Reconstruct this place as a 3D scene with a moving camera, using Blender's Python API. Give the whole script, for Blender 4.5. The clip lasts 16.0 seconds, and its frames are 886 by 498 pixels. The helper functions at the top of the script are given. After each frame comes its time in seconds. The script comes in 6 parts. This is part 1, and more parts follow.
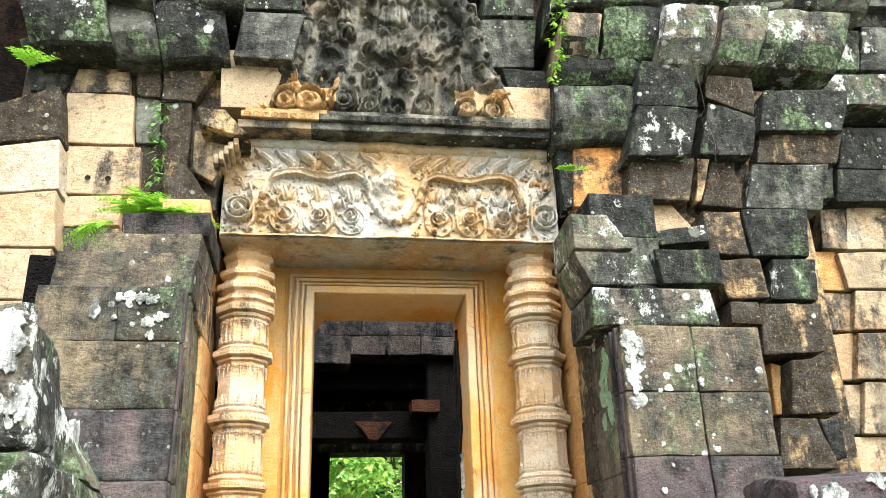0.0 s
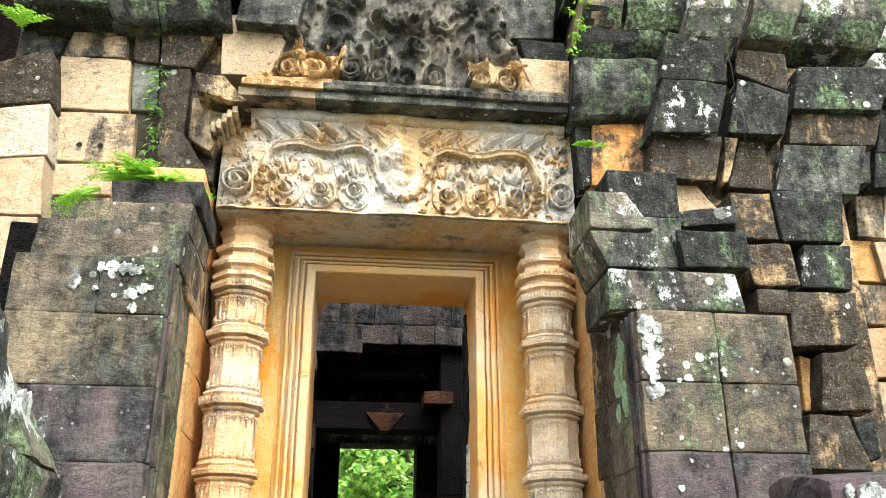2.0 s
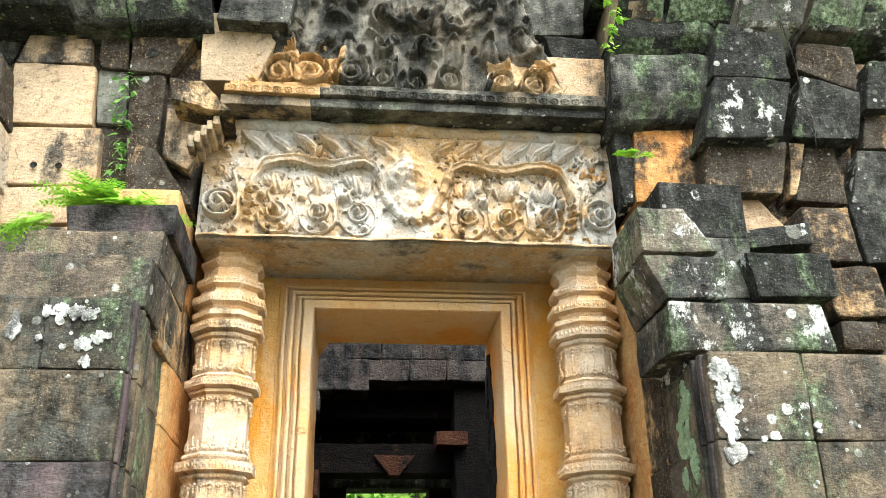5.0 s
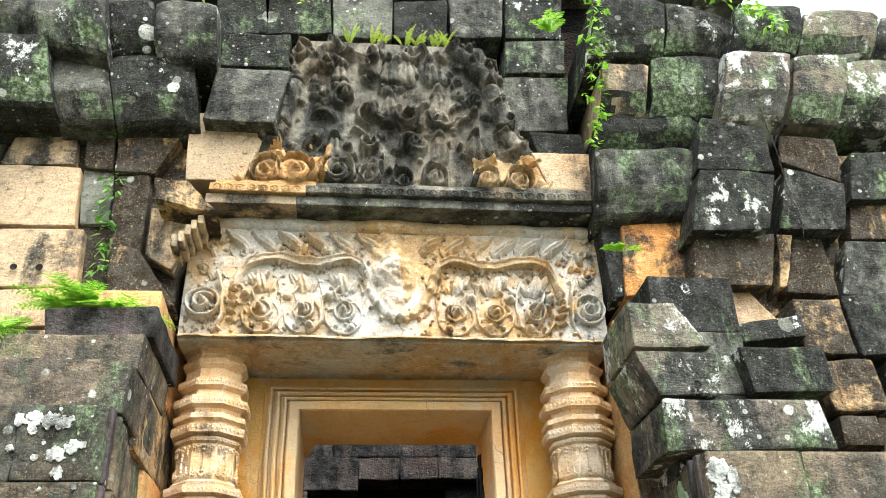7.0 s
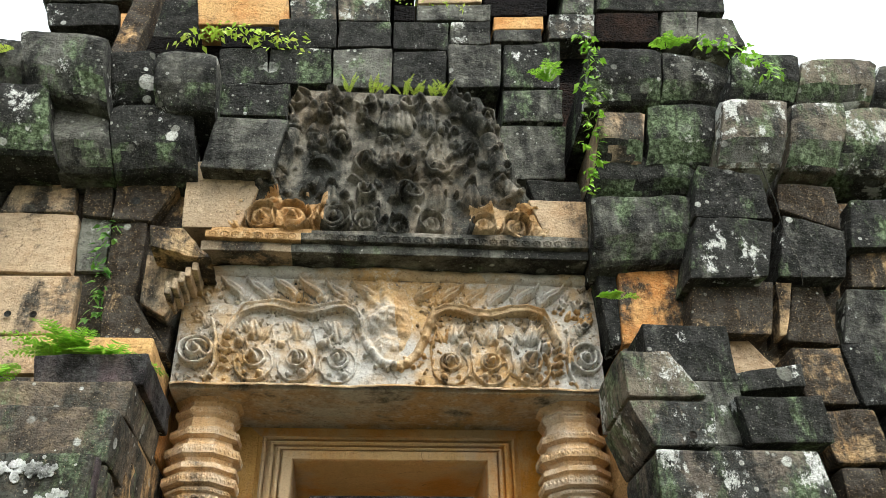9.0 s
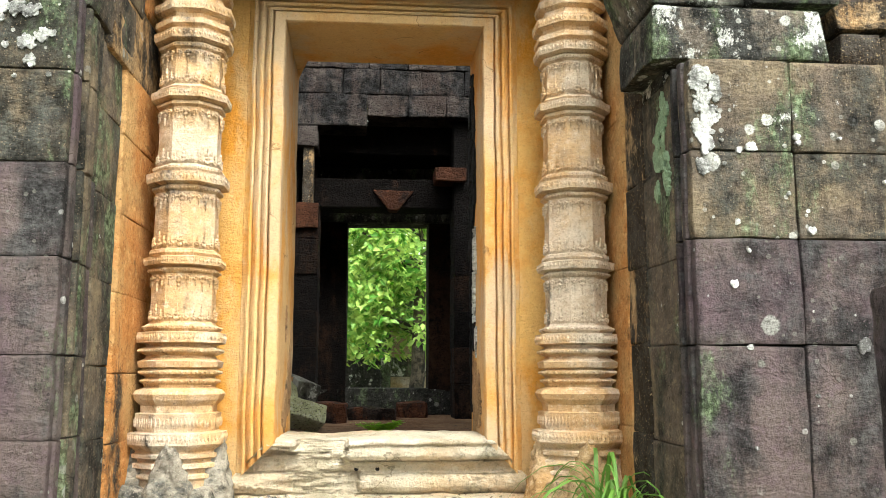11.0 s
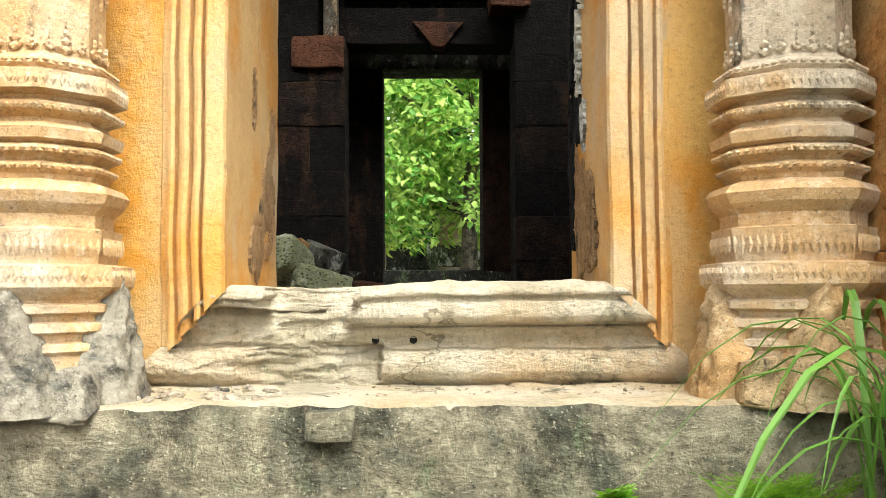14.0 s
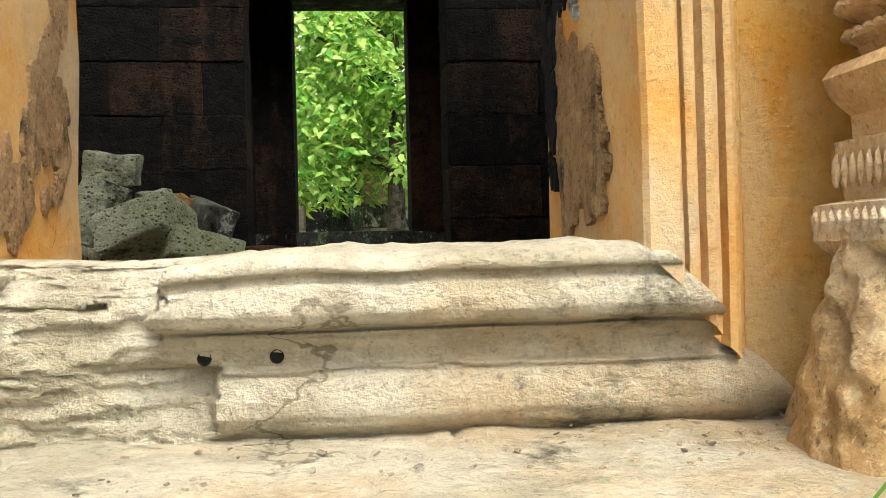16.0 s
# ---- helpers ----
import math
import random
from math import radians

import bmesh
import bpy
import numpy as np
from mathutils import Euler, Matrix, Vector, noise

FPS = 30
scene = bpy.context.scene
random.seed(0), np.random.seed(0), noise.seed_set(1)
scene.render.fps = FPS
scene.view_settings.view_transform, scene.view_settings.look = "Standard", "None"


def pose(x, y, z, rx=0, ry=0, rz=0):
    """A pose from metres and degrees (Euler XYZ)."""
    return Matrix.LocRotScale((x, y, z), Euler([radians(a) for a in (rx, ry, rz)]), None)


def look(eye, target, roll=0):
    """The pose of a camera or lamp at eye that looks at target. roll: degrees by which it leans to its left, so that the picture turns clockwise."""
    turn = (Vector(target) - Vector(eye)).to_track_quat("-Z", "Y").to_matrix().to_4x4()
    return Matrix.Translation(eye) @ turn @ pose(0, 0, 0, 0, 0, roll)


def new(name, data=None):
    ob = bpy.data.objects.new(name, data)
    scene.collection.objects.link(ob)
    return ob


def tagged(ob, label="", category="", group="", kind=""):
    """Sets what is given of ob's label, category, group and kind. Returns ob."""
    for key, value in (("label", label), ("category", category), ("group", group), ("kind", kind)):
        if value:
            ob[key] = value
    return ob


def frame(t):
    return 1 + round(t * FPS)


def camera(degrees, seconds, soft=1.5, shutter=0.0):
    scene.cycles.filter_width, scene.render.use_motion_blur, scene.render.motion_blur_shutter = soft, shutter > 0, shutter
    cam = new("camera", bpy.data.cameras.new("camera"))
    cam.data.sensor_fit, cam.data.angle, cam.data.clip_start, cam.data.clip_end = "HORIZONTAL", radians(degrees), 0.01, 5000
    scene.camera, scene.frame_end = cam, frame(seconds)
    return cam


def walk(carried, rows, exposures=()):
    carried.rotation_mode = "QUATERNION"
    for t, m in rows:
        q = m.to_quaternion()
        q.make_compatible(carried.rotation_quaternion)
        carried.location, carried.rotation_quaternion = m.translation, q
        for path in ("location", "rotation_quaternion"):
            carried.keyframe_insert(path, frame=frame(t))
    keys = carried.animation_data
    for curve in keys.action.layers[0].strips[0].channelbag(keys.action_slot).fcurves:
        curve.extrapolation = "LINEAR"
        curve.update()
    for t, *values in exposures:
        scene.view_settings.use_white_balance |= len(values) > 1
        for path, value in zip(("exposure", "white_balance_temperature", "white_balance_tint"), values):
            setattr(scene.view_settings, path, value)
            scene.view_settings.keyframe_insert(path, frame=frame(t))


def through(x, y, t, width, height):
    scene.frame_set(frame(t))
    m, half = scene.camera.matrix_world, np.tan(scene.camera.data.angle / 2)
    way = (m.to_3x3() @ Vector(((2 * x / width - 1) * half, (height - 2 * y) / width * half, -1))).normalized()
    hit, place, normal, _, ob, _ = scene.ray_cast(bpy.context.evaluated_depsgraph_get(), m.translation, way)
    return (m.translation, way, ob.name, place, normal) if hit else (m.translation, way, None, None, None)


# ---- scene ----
cam = camera(53.2, 16.0, 0.5)
PATH = [
    (0, (-0.027, -0.063, 1.443), (0.229, 1.762, 2.22), -1.8),
    (0.5, (0.019, -0.039, 1.429), (0.256, 1.787, 2.211), -1.2),
    (1, (0.082, -0.002, 1.442), (0.321, 1.825, 2.218), -0.9),
    (1.5, (0.12, 0.067, 1.443), (0.349, 1.898, 2.214), -0.4),
    (2, (0.112, 0.254, 1.464), (0.314, 2.088, 2.234), -0.0),
    (2.5, (0.119, 0.408, 1.531), (0.313, 2.224, 2.344), -0.1),
    (3, (0.13, 0.557, 1.538), (0.324, 2.373, 2.352), -0.3),
    (3.5, (0.178, 0.792, 1.64), (0.368, 2.606, 2.46), -0.7),
    (4, (0.17, 0.885, 1.757), (0.347, 2.7, 2.579), -0.6),
    (4.2, (0.151, 0.925, 1.769), (0.33, 2.741, 2.589), -0.5),
    (6.3, (0.094, 1.022, 1.843), (0.313, 2.803, 2.726), -2.0),
    (6.5, (0.116, 1.033, 1.848), (0.328, 2.798, 2.763), -2.0),
    (7, (0.13, 1.026, 1.855), (0.338, 2.743, 2.859), -2.1),
    (7.5, (0.123, 1.018, 1.862), (0.326, 2.69, 2.94), -2.1),
    (8, (0.218, 1.014, 1.844), (0.386, 2.657, 2.971), -1.7),
    (8.2, (0.23, 1.02, 1.856), (0.392, 2.662, 2.985), -1.5),
    (10.3, (0.231, 1.081, 1.791), (0.432, 2.928, 2.531), -1.0),
    (10.5, (0.253, 1.097, 1.77), (0.45, 2.989, 2.389), -0.8),
    (10.6, (0.271, 1.107, 1.757), (0.463, 3.02, 2.305), -0.4),
    (10.9, (0.323, 1.136, 1.682), (0.491, 3.098, 2.033), -0.1),
    (11, (0.32, 1.148, 1.671), (0.486, 3.12, 1.96), 0.0),
    (11.5, (0.338, 1.273, 1.504), (0.469, 3.261, 1.676), 0.4),
    (12, (0.346, 1.545, 1.389), (0.439, 3.538, 1.529), 0.4),
    (12.5, (0.389, 1.9, 1.367), (0.473, 3.894, 1.497), -0.0),
    (13, (0.384, 2.321, 1.356), (0.464, 4.316, 1.473), -0.1),
    (13.5, (0.369, 2.75, 1.377), (0.429, 4.746, 1.478), -0.1),
    (14, (0.38, 3.165, 1.378), (0.441, 5.162, 1.464), -0.3),
    (14.5, (0.39, 3.53, 1.361), (0.462, 5.528, 1.426), -0.3),
    (15, (0.393, 3.826, 1.334), (0.573, 5.818, 1.379), -0.5),
    (15.5, (0.453, 4.079, 1.371), (0.625, 6.072, 1.37), -0.9),
    (16, (0.474, 4.273, 1.386), (0.692, 6.261, 1.383), -1.4),
]
EXPOSURES = [(0.0, 0.02, 6150, 6), (3.5, -0.08, 6150, 6), (4.2, -0.08, 6150, 6), (6.5, 0.0, 6150, 6), (7.0, -0.08, 6150, 6), (7.5, -0.6, 6200, 7), (8.2, -1.22, 6200, 7), (10.3, -0.22, 6350, 6), (11.0, -0.25, 6420, 6), (12.5, -0.2, 6420, 4), (14.5, -0.22, 6450, 5), (16.0, -0.27, 6450, 5)]
walk(cam, [(t, look(eye, target, roll)) for t, eye, target, roll in PATH], EXPOSURES)

# ---- light: a bright overcast sky with a veiled sun ----
world = bpy.data.worlds.new("world")
scene.world = world
world.use_nodes = True
wn, wl = world.node_tree.nodes, world.node_tree.links
sky = wn.new("ShaderNodeTexSky")
sky.sky_type, sky.sun_disc = "NISHITA", False
sky.sun_elevation, sky.sun_rotation = radians(53), radians(162)
sky.dust_density, sky.air_density = 6.0, 1.0
pale = wn.new("ShaderNodeHueSaturation")
pale.inputs["Saturation"].default_value, pale.inputs["Value"].default_value = 0.32, 4.3
wl.new(sky.outputs[0], pale.inputs["Color"])
wl.new(pale.outputs[0], wn["Background"].inputs["Color"])
wn["Background"].inputs["Strength"].default_value = 0.15
SUN = new("sun", bpy.data.lights.new("sun", "SUN"))
SUN.data.energy, SUN.data.angle, SUN.data.color = 1.2, radians(14), (0.96, 1.0, 0.98)
SUN.matrix_world = look((3.6, -6.4, 17.6), (0, 5, 1.5))


def sky_backdrop():
    """The white overcast sky far behind the ruin."""
    mat = bpy.data.materials.new("white_overcast_sky")
    mat.use_nodes = True
    nodes, links = mat.node_tree.nodes, mat.node_tree.links
    nodes.remove(nodes["Principled BSDF"])
    em = nodes.new("ShaderNodeEmission")
    em.inputs["Color"].default_value, em.inputs["Strength"].default_value = (0.97, 0.985, 1.0, 1.0), 2.8
    links.new(em.outputs[0], nodes["Material Output"].inputs["Surface"])
    bm = bmesh.new()
    for x0 in range(-160, 160, 40):
        bm.faces.new([bm.verts.new(p) for p in ((x0, 140, -1), (x0 + 40, 140, -1), (x0 + 40, 140, 300), (x0, 140, 300))])
    me = bpy.data.meshes.new("backdrop")
    bm.to_mesh(me)
    bm.free()
    me.materials.append(mat)
    tagged(new("backdrop", me), "plain white overcast sky beyond the ruin", "sky", "", "structure")


sky_backdrop()


# ---- materials ----
class Nodes:
    """A small builder of node materials."""

    def __init__(self, name):
        self.mat = bpy.data.materials.new(name)
        self.mat.use_nodes = True
        self.t = self.mat.node_tree
        self.bsdf = self.t.nodes["Principled BSDF"]
        self.pos = self.t.nodes.new("ShaderNodeNewGeometry").outputs["Position"]
        self.rand = self.t.nodes.new("ShaderNodeObjectInfo").outputs["Random"]

    def put(self, socket, value):
        if hasattr(value, "links"):
            self.t.links.new(value, socket)
        else:
            socket.default_value = value

    def scaled(self, v, off=0.0):
        n = self.t.nodes.new("ShaderNodeMapping")
        self.put(n.inputs["Vector"], self.pos)
        n.inputs["Scale"].default_value = v
        n.inputs["Location"].default_value = (off, off * 0.7, off * 1.3)
        return n.outputs[0]

    def noise(self, scale, detail=4.0, rough=0.55, vec=None, dist=0.0):
        n = self.t.nodes.new("ShaderNodeTexNoise")
        self.put(n.inputs["Vector"], self.pos if vec is None else vec)
        n.inputs["Scale"].default_value, n.inputs["Detail"].default_value = scale, detail
        n.inputs["Roughness"].default_value, n.inputs["Distortion"].default_value = rough, dist
        return n.outputs["Fac"]

    def voronoi(self, scale, vec=None, feature="F1"):
        n = self.t.nodes.new("ShaderNodeTexVoronoi")
        n.feature = feature
        self.put(n.inputs["Vector"], self.pos if vec is None else vec)
        n.inputs["Scale"].default_value = scale
        return n.outputs["Distance"]

    def cells(self, scale, vec):
        """Distance to the nearest seed, and two random values of that seed's cell."""
        n = self.t.nodes.new("ShaderNodeTexVoronoi")
        self.put(n.inputs["Vector"], vec)
        n.inputs["Scale"].default_value = scale
        split = self.t.nodes.new("ShaderNodeSeparateColor")
        self.t.links.new(n.outputs["Color"], split.inputs[0])
        return n.outputs["Distance"], (split.outputs[0], split.outputs[1])

    def math(self, op, a, b=0.0):
        n = self.t.nodes.new("ShaderNodeMath")
        n.operation = op
        self.put(n.inputs[0], a), self.put(n.inputs[1], b)
        return n.outputs[0]

    def ramp(self, v, lo, hi):
        n = self.t.nodes.new("ShaderNodeMapRange")
        n.interpolation_type = "SMOOTHSTEP"
        self.put(n.inputs[0], v)
        n.inputs[1].default_value, n.inputs[2].default_value = lo, hi
        return n.outputs[0]

    def mix(self, f, a, b):
        n = self.t.nodes.new("ShaderNodeMix")
        n.data_type = "RGBA"
        self.put(n.inputs[0], f)
        for k, c in ((6, a), (7, b)):
            self.put(n.inputs[k], c if hasattr(c, "links") else (*c, 1.0))
        return n.outputs[2]

    def tint(self, f, c, by):
        """c, multiplied by a colour where f says so."""
        n = self.t.nodes.new("ShaderNodeMix")
        n.data_type, n.blend_type = "RGBA", "MULTIPLY"
        self.put(n.inputs[0], f)
        self.put(n.inputs[6], c), self.put(n.inputs[7], (*by, 1.0))
        return n.outputs[2]

    def warp(self, vec, scale, amount):
        """vec, pushed about by noise."""
        t = self.t.nodes.new("ShaderNodeTexNoise")
        self.put(t.inputs["Vector"], vec)
        t.inputs["Scale"].default_value, t.inputs["Detail"].default_value = scale, 5.0
        m = self.t.nodes.new("ShaderNodeVectorMath")
        m.operation = "MULTIPLY_ADD"
        self.put(m.inputs[0], t.outputs["Color"]), self.put(m.inputs[2], vec)
        m.inputs[1].default_value = (amount, amount, amount)
        return m.outputs[0]

    def finish(self, colour, height, strength=0.5, distance=0.01, rough=0.9):
        self.put(self.bsdf.inputs["Base Color"], colour)
        self.put(self.bsdf.inputs["Roughness"], rough)
        self.bsdf.inputs["Specular IOR Level"].default_value = 0.1
        b = self.t.nodes.new("ShaderNodeBump")
        b.inputs["Strength"].default_value, b.inputs["Distance"].default_value = strength, distance
        self.put(b.inputs["Height"], height)
        self.t.links.new(b.outputs[0], self.bsdf.inputs["Normal"])
        return self.mat


def sandstone(name, light, warm, crust=(0.02, 0.021, 0.019), amount=0.0, spots=0.0, patch=0.0, green=0.0, rand=0.25, off=0.0, bump=0.7, edge=0.13, speck=1.0, stain=None, layered=1.4, pitted=0.0, run=1.1):
    """Weathered sandstone: two tones of clean stone, a dark crust in blotches and streaks, pale lichen spots, lichen patches and algae."""
    n = Nodes(name)
    a = n.noise(1.9, 7, 0.62, n.scaled((1, 1, 1), off))
    c = n.mix(n.ramp(a, 0.40, 0.60), light, warm)
    grain = n.noise(70, 6, 0.75)
    mid = n.noise(18, 6, 0.7, n.scaled((1, 1, 1.2), off))
    bed = n.noise(7, 6, 0.7, n.scaled((1, 1, layered), off))
    c = n.mix(n.math("MULTIPLY", n.ramp(bed, 0.50, 0.66), 0.5 * speck), c, tuple(v * 0.55 for v in warm))
    c = n.mix(n.math("MULTIPLY", n.ramp(mid, 0.47, 0.36), 0.5 * speck), c, tuple(min(0.8, v * 1.35) for v in light))
    streak = n.noise(2.6, 6, 0.65, n.scaled((2.4, 2.4, 0.42), off + 3))
    blotch = n.noise(3.0, 9, 0.72, n.scaled((1, 1, 1), off + 7), 0.4)
    m = n.math("ADD", n.math("MULTIPLY", streak, run), n.math("MULTIPLY", blotch, 2.4 - run))
    m = n.math("ADD", m, n.math("MULTIPLY", n.math("SUBTRACT", n.rand, 0.5), rand))
    m = n.math("ADD", m, n.math("MULTIPLY", mid, 0.35))
    cm = n.ramp(n.math("ADD", m, amount * 3.0 - 0.875), 0.50 - edge, 0.50 + edge)
    crust2 = n.mix(n.ramp(n.noise(11, 7, 0.75), 0.38, 0.68), tuple(v * 0.6 for v in crust), tuple(v * 4.0 for v in crust))
    c = n.mix(n.math("MULTIPLY", cm, 0.95), c, crust2)
    if stain:
        c = n.mix(n.math("MULTIPLY", n.ramp(n.noise(1.6, 6, 0.65, n.scaled((1.4, 1.4, 0.7), off + 21)), 0.50, 0.62), 0.75), c, stain)
    wob = n.noise(11, 5, 0.7)
    if green:
        g = n.ramp(n.math("ADD", n.noise(2.4, 9, 0.75, n.scaled((1.5, 1.5, 0.7), off + 11)), green), 0.52, 0.64)
        c = n.mix(n.math("MULTIPLY", g, 0.75), c, n.mix(n.ramp(n.noise(38, 5, 0.7), 0.4, 0.65), (0.05, 0.075, 0.03), (0.27, 0.36, 0.2)))
    if spots:
        keep = n.ramp(n.noise(1.7, 3, 0.6, n.scaled((1, 1, 1), off + 5)), 0.50 - 0.05 * spots, 0.58)
        for size, wide, f in ((5.0, 0.30, 0.9), (11.0, 0.34, 0.8), (25.0, 0.36, 0.65)):
            far, cell = n.cells(size, n.scaled((1, 1, 1), off + size))
            radius = n.math("MULTIPLY", n.math("POWER", cell[0], 2.2), wide * (0.55 + 0.45 * spots))
            far = n.math("ADD", far, n.math("MULTIPLY", n.math("SUBTRACT", wob, 0.5), 0.22))
            disc = n.ramp(n.math("SUBTRACT", radius, far), 0.0, 0.035)
            tone = n.mix(n.ramp(cell[1], 0.3, 0.8), (0.17, 0.17, 0.14), (0.60, 0.61, 0.55))
            tone = n.mix(n.math("MULTIPLY", n.ramp(grain, 0.45, 0.6), 0.45), tone, (0.16, 0.16, 0.13))
            c = n.mix(n.math("MULTIPLY", n.math("MULTIPLY", disc, keep), f), c, tone)
    if patch:
        p = n.ramp(n.math("ADD", n.noise(2.9, 10, 0.78, n.scaled((1, 1, 0.8), off + 17)), patch), 0.56, 0.60)
        c = n.mix(n.math("MULTIPLY", p, 0.92), c, n.mix(n.ramp(grain, 0.35, 0.6), (0.36, 0.38, 0.33), (0.78, 0.79, 0.74)))
    pits = n.ramp(grain, 0.55, 0.68)
    c = n.mix(n.math("MULTIPLY", pits, 0.7 * speck), c, tuple(v * 0.35 for v in crust))
    fleck = n.ramp(n.noise(120, 3, 0.6), 0.60, 0.70)
    c = n.mix(n.math("MULTIPLY", fleck, 0.5 * speck), c, tuple(min(0.8, 0.015 + v * 1.6) for v in light))
    c = n.tint(n.math("MULTIPLY", n.ramp(n.noise(48, 9, 0.85, n.scaled((1, 1, 1), off)), 0.50, 0.60), 0.55 * speck), c, (0.5, 0.47, 0.43))
    vein = n.math("ADD", n.voronoi(2.6, n.warp(n.scaled((1, 1, 1.5), off + 2), 5.0, 0.3), "DISTANCE_TO_EDGE"), n.math("MULTIPLY", n.ramp(n.noise(1.4, 3), 0.38, 0.48), 0.05))
    c = n.tint(n.math("MULTIPLY", n.ramp(vein, 0.012, 0.003), 0.6), c, (0.22, 0.19, 0.15))
    h = n.math("ADD", n.math("MULTIPLY", grain, 0.5), n.math("ADD", n.math("MULTIPLY", mid, 0.9), n.math("ADD", bed, n.math("MULTIPLY", blotch, 0.8))))
    if pitted:
        hole = n.ramp(n.math("ADD", n.voronoi(34, n.scaled((1, 1, 1.4), off)), n.math("MULTIPLY", mid, 0.3)), 0.52, 0.30)
        h = n.math("SUBTRACT", h, n.math("MULTIPLY", hole, pitted))
        # the sunk pits are darkened as well: their shade is in the colour
        c = n.mix(n.math("MULTIPLY", hole, 0.7), c, tuple(v * 0.3 for v in crust))
    return n.finish(c, h, bump, 0.045)


BUFF = sandstone("buff_sandstone", (0.44, 0.335, 0.215), (0.41, 0.27, 0.15), amount=-0.02, rand=0.35, stain=(0.33, 0.26, 0.17), bump=0.5)
ORANGE = sandstone("orange_sandstone", (0.60, 0.37, 0.155), (0.56, 0.25, 0.075), amount=-0.085, off=4.0, rand=0.3)
MIX = sandstone("half_blackened_sandstone", (0.52, 0.37, 0.20), (0.44, 0.27, 0.12), crust=(0.014, 0.014, 0.013), amount=0.06, spots=0.5, rand=0.4, off=9.0)
DARK = sandstone("blackened_sandstone", (0.19, 0.19, 0.155), (0.105, 0.104, 0.09), crust=(0.011, 0.011, 0.010), amount=0.075, spots=0.7, patch=-0.035, green=-0.01, off=13.0, rand=0.6, layered=1.2, edge=0.2)
PURPLE = sandstone("purple_grey_sandstone", (0.105, 0.075, 0.08), (0.15, 0.12, 0.105), crust=(0.022, 0.022, 0.021), amount=0.01, spots=0.5, green=-0.05, patch=-0.10, off=19.0, rand=0.2, layered=1.2, edge=0.25)
OLIVE = sandstone("olive_blackened_sandstone", (0.24, 0.19, 0.12), (0.15, 0.12, 0.09), crust=(0.02, 0.021, 0.018), amount=0.01, spots=0.6, green=-0.01, patch=-0.08, off=20.0, rand=0.2, layered=1.2, edge=0.25)
LICHEN = sandstone("lichened_sandstone", (0.22, 0.19, 0.14), (0.14, 0.12, 0.095), amount=0.02, spots=0.9, patch=0.03, green=0.04, off=25.0)
PALE = sandstone("pale_sandstone", (0.50, 0.44, 0.34), (0.46, 0.33, 0.19), amount=-0.06, off=31.0)
CARVED = sandstone("carved_pale_sandstone", (0.47, 0.455, 0.405), (0.50, 0.33, 0.15), crust=(0.08, 0.08, 0.07), amount=-0.07, off=36.0, rand=0.0, bump=0.5)
# grey-blue ground of the carving, darkened further to stand for recess shade
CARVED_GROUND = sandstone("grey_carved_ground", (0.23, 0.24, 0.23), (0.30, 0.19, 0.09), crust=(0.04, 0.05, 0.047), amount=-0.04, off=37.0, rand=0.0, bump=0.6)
CARVED_DARK = sandstone("carved_black_sandstone", (0.28, 0.26, 0.21), (0.20, 0.16, 0.11), crust=(0.017, 0.018, 0.016), amount=0.03, patch=0.0, off=41.0, rand=0.0, bump=0.55, edge=0.2, speck=0.7)
CARVED_BUFF = sandstone("carved_buff_sandstone", (0.50, 0.38, 0.23), (0.46, 0.28, 0.12), amount=-0.07, off=43.0, rand=0.0, bump=0.6)
FRAME = sandstone("orange_door_sandstone", (0.60, 0.40, 0.185), (0.62, 0.30, 0.07), amount=-0.12, off=47.0, rand=0.0, bump=0.5, speck=0.4, layered=0.5, stain=(0.54, 0.42, 0.27))
FRAME_OUTER = sandstone("vivid_orange_sandstone", (0.66, 0.40, 0.13), (0.66, 0.29, 0.035), amount=-0.12, off=49.0, rand=0.0, bump=0.6, speck=0.4, layered=0.5, stain=(0.62, 0.42, 0.2))
COLUMN = sandstone("greyed_buff_sandstone", (0.60, 0.50, 0.37), (0.60, 0.39, 0.19), crust=(0.05, 0.048, 0.042), amount=-0.085, off=52.0, rand=0.0, bump=0.5, speck=0.8)
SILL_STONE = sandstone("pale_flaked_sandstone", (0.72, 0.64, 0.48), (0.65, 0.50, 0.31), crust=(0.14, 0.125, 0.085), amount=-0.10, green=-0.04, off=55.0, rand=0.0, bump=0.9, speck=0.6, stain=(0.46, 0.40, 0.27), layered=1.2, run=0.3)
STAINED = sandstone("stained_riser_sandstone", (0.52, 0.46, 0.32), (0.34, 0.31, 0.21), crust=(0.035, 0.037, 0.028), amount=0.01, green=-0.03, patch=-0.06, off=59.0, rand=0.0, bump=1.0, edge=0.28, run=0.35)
TREAD = sandstone("pinkish_tread_sandstone", (0.60, 0.48, 0.33), (0.52, 0.36, 0.25), crust=(0.07, 0.068, 0.045), amount=-0.04, green=-0.03, patch=-0.08, off=61.0, rand=0.0, bump=1.0, edge=0.4, run=0.3)
# dark laterite, lowered to near black: the chamber's shade is partly in the colour
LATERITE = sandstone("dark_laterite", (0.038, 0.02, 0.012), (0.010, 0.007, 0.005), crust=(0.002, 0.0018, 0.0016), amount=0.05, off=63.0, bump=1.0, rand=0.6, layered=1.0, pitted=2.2)
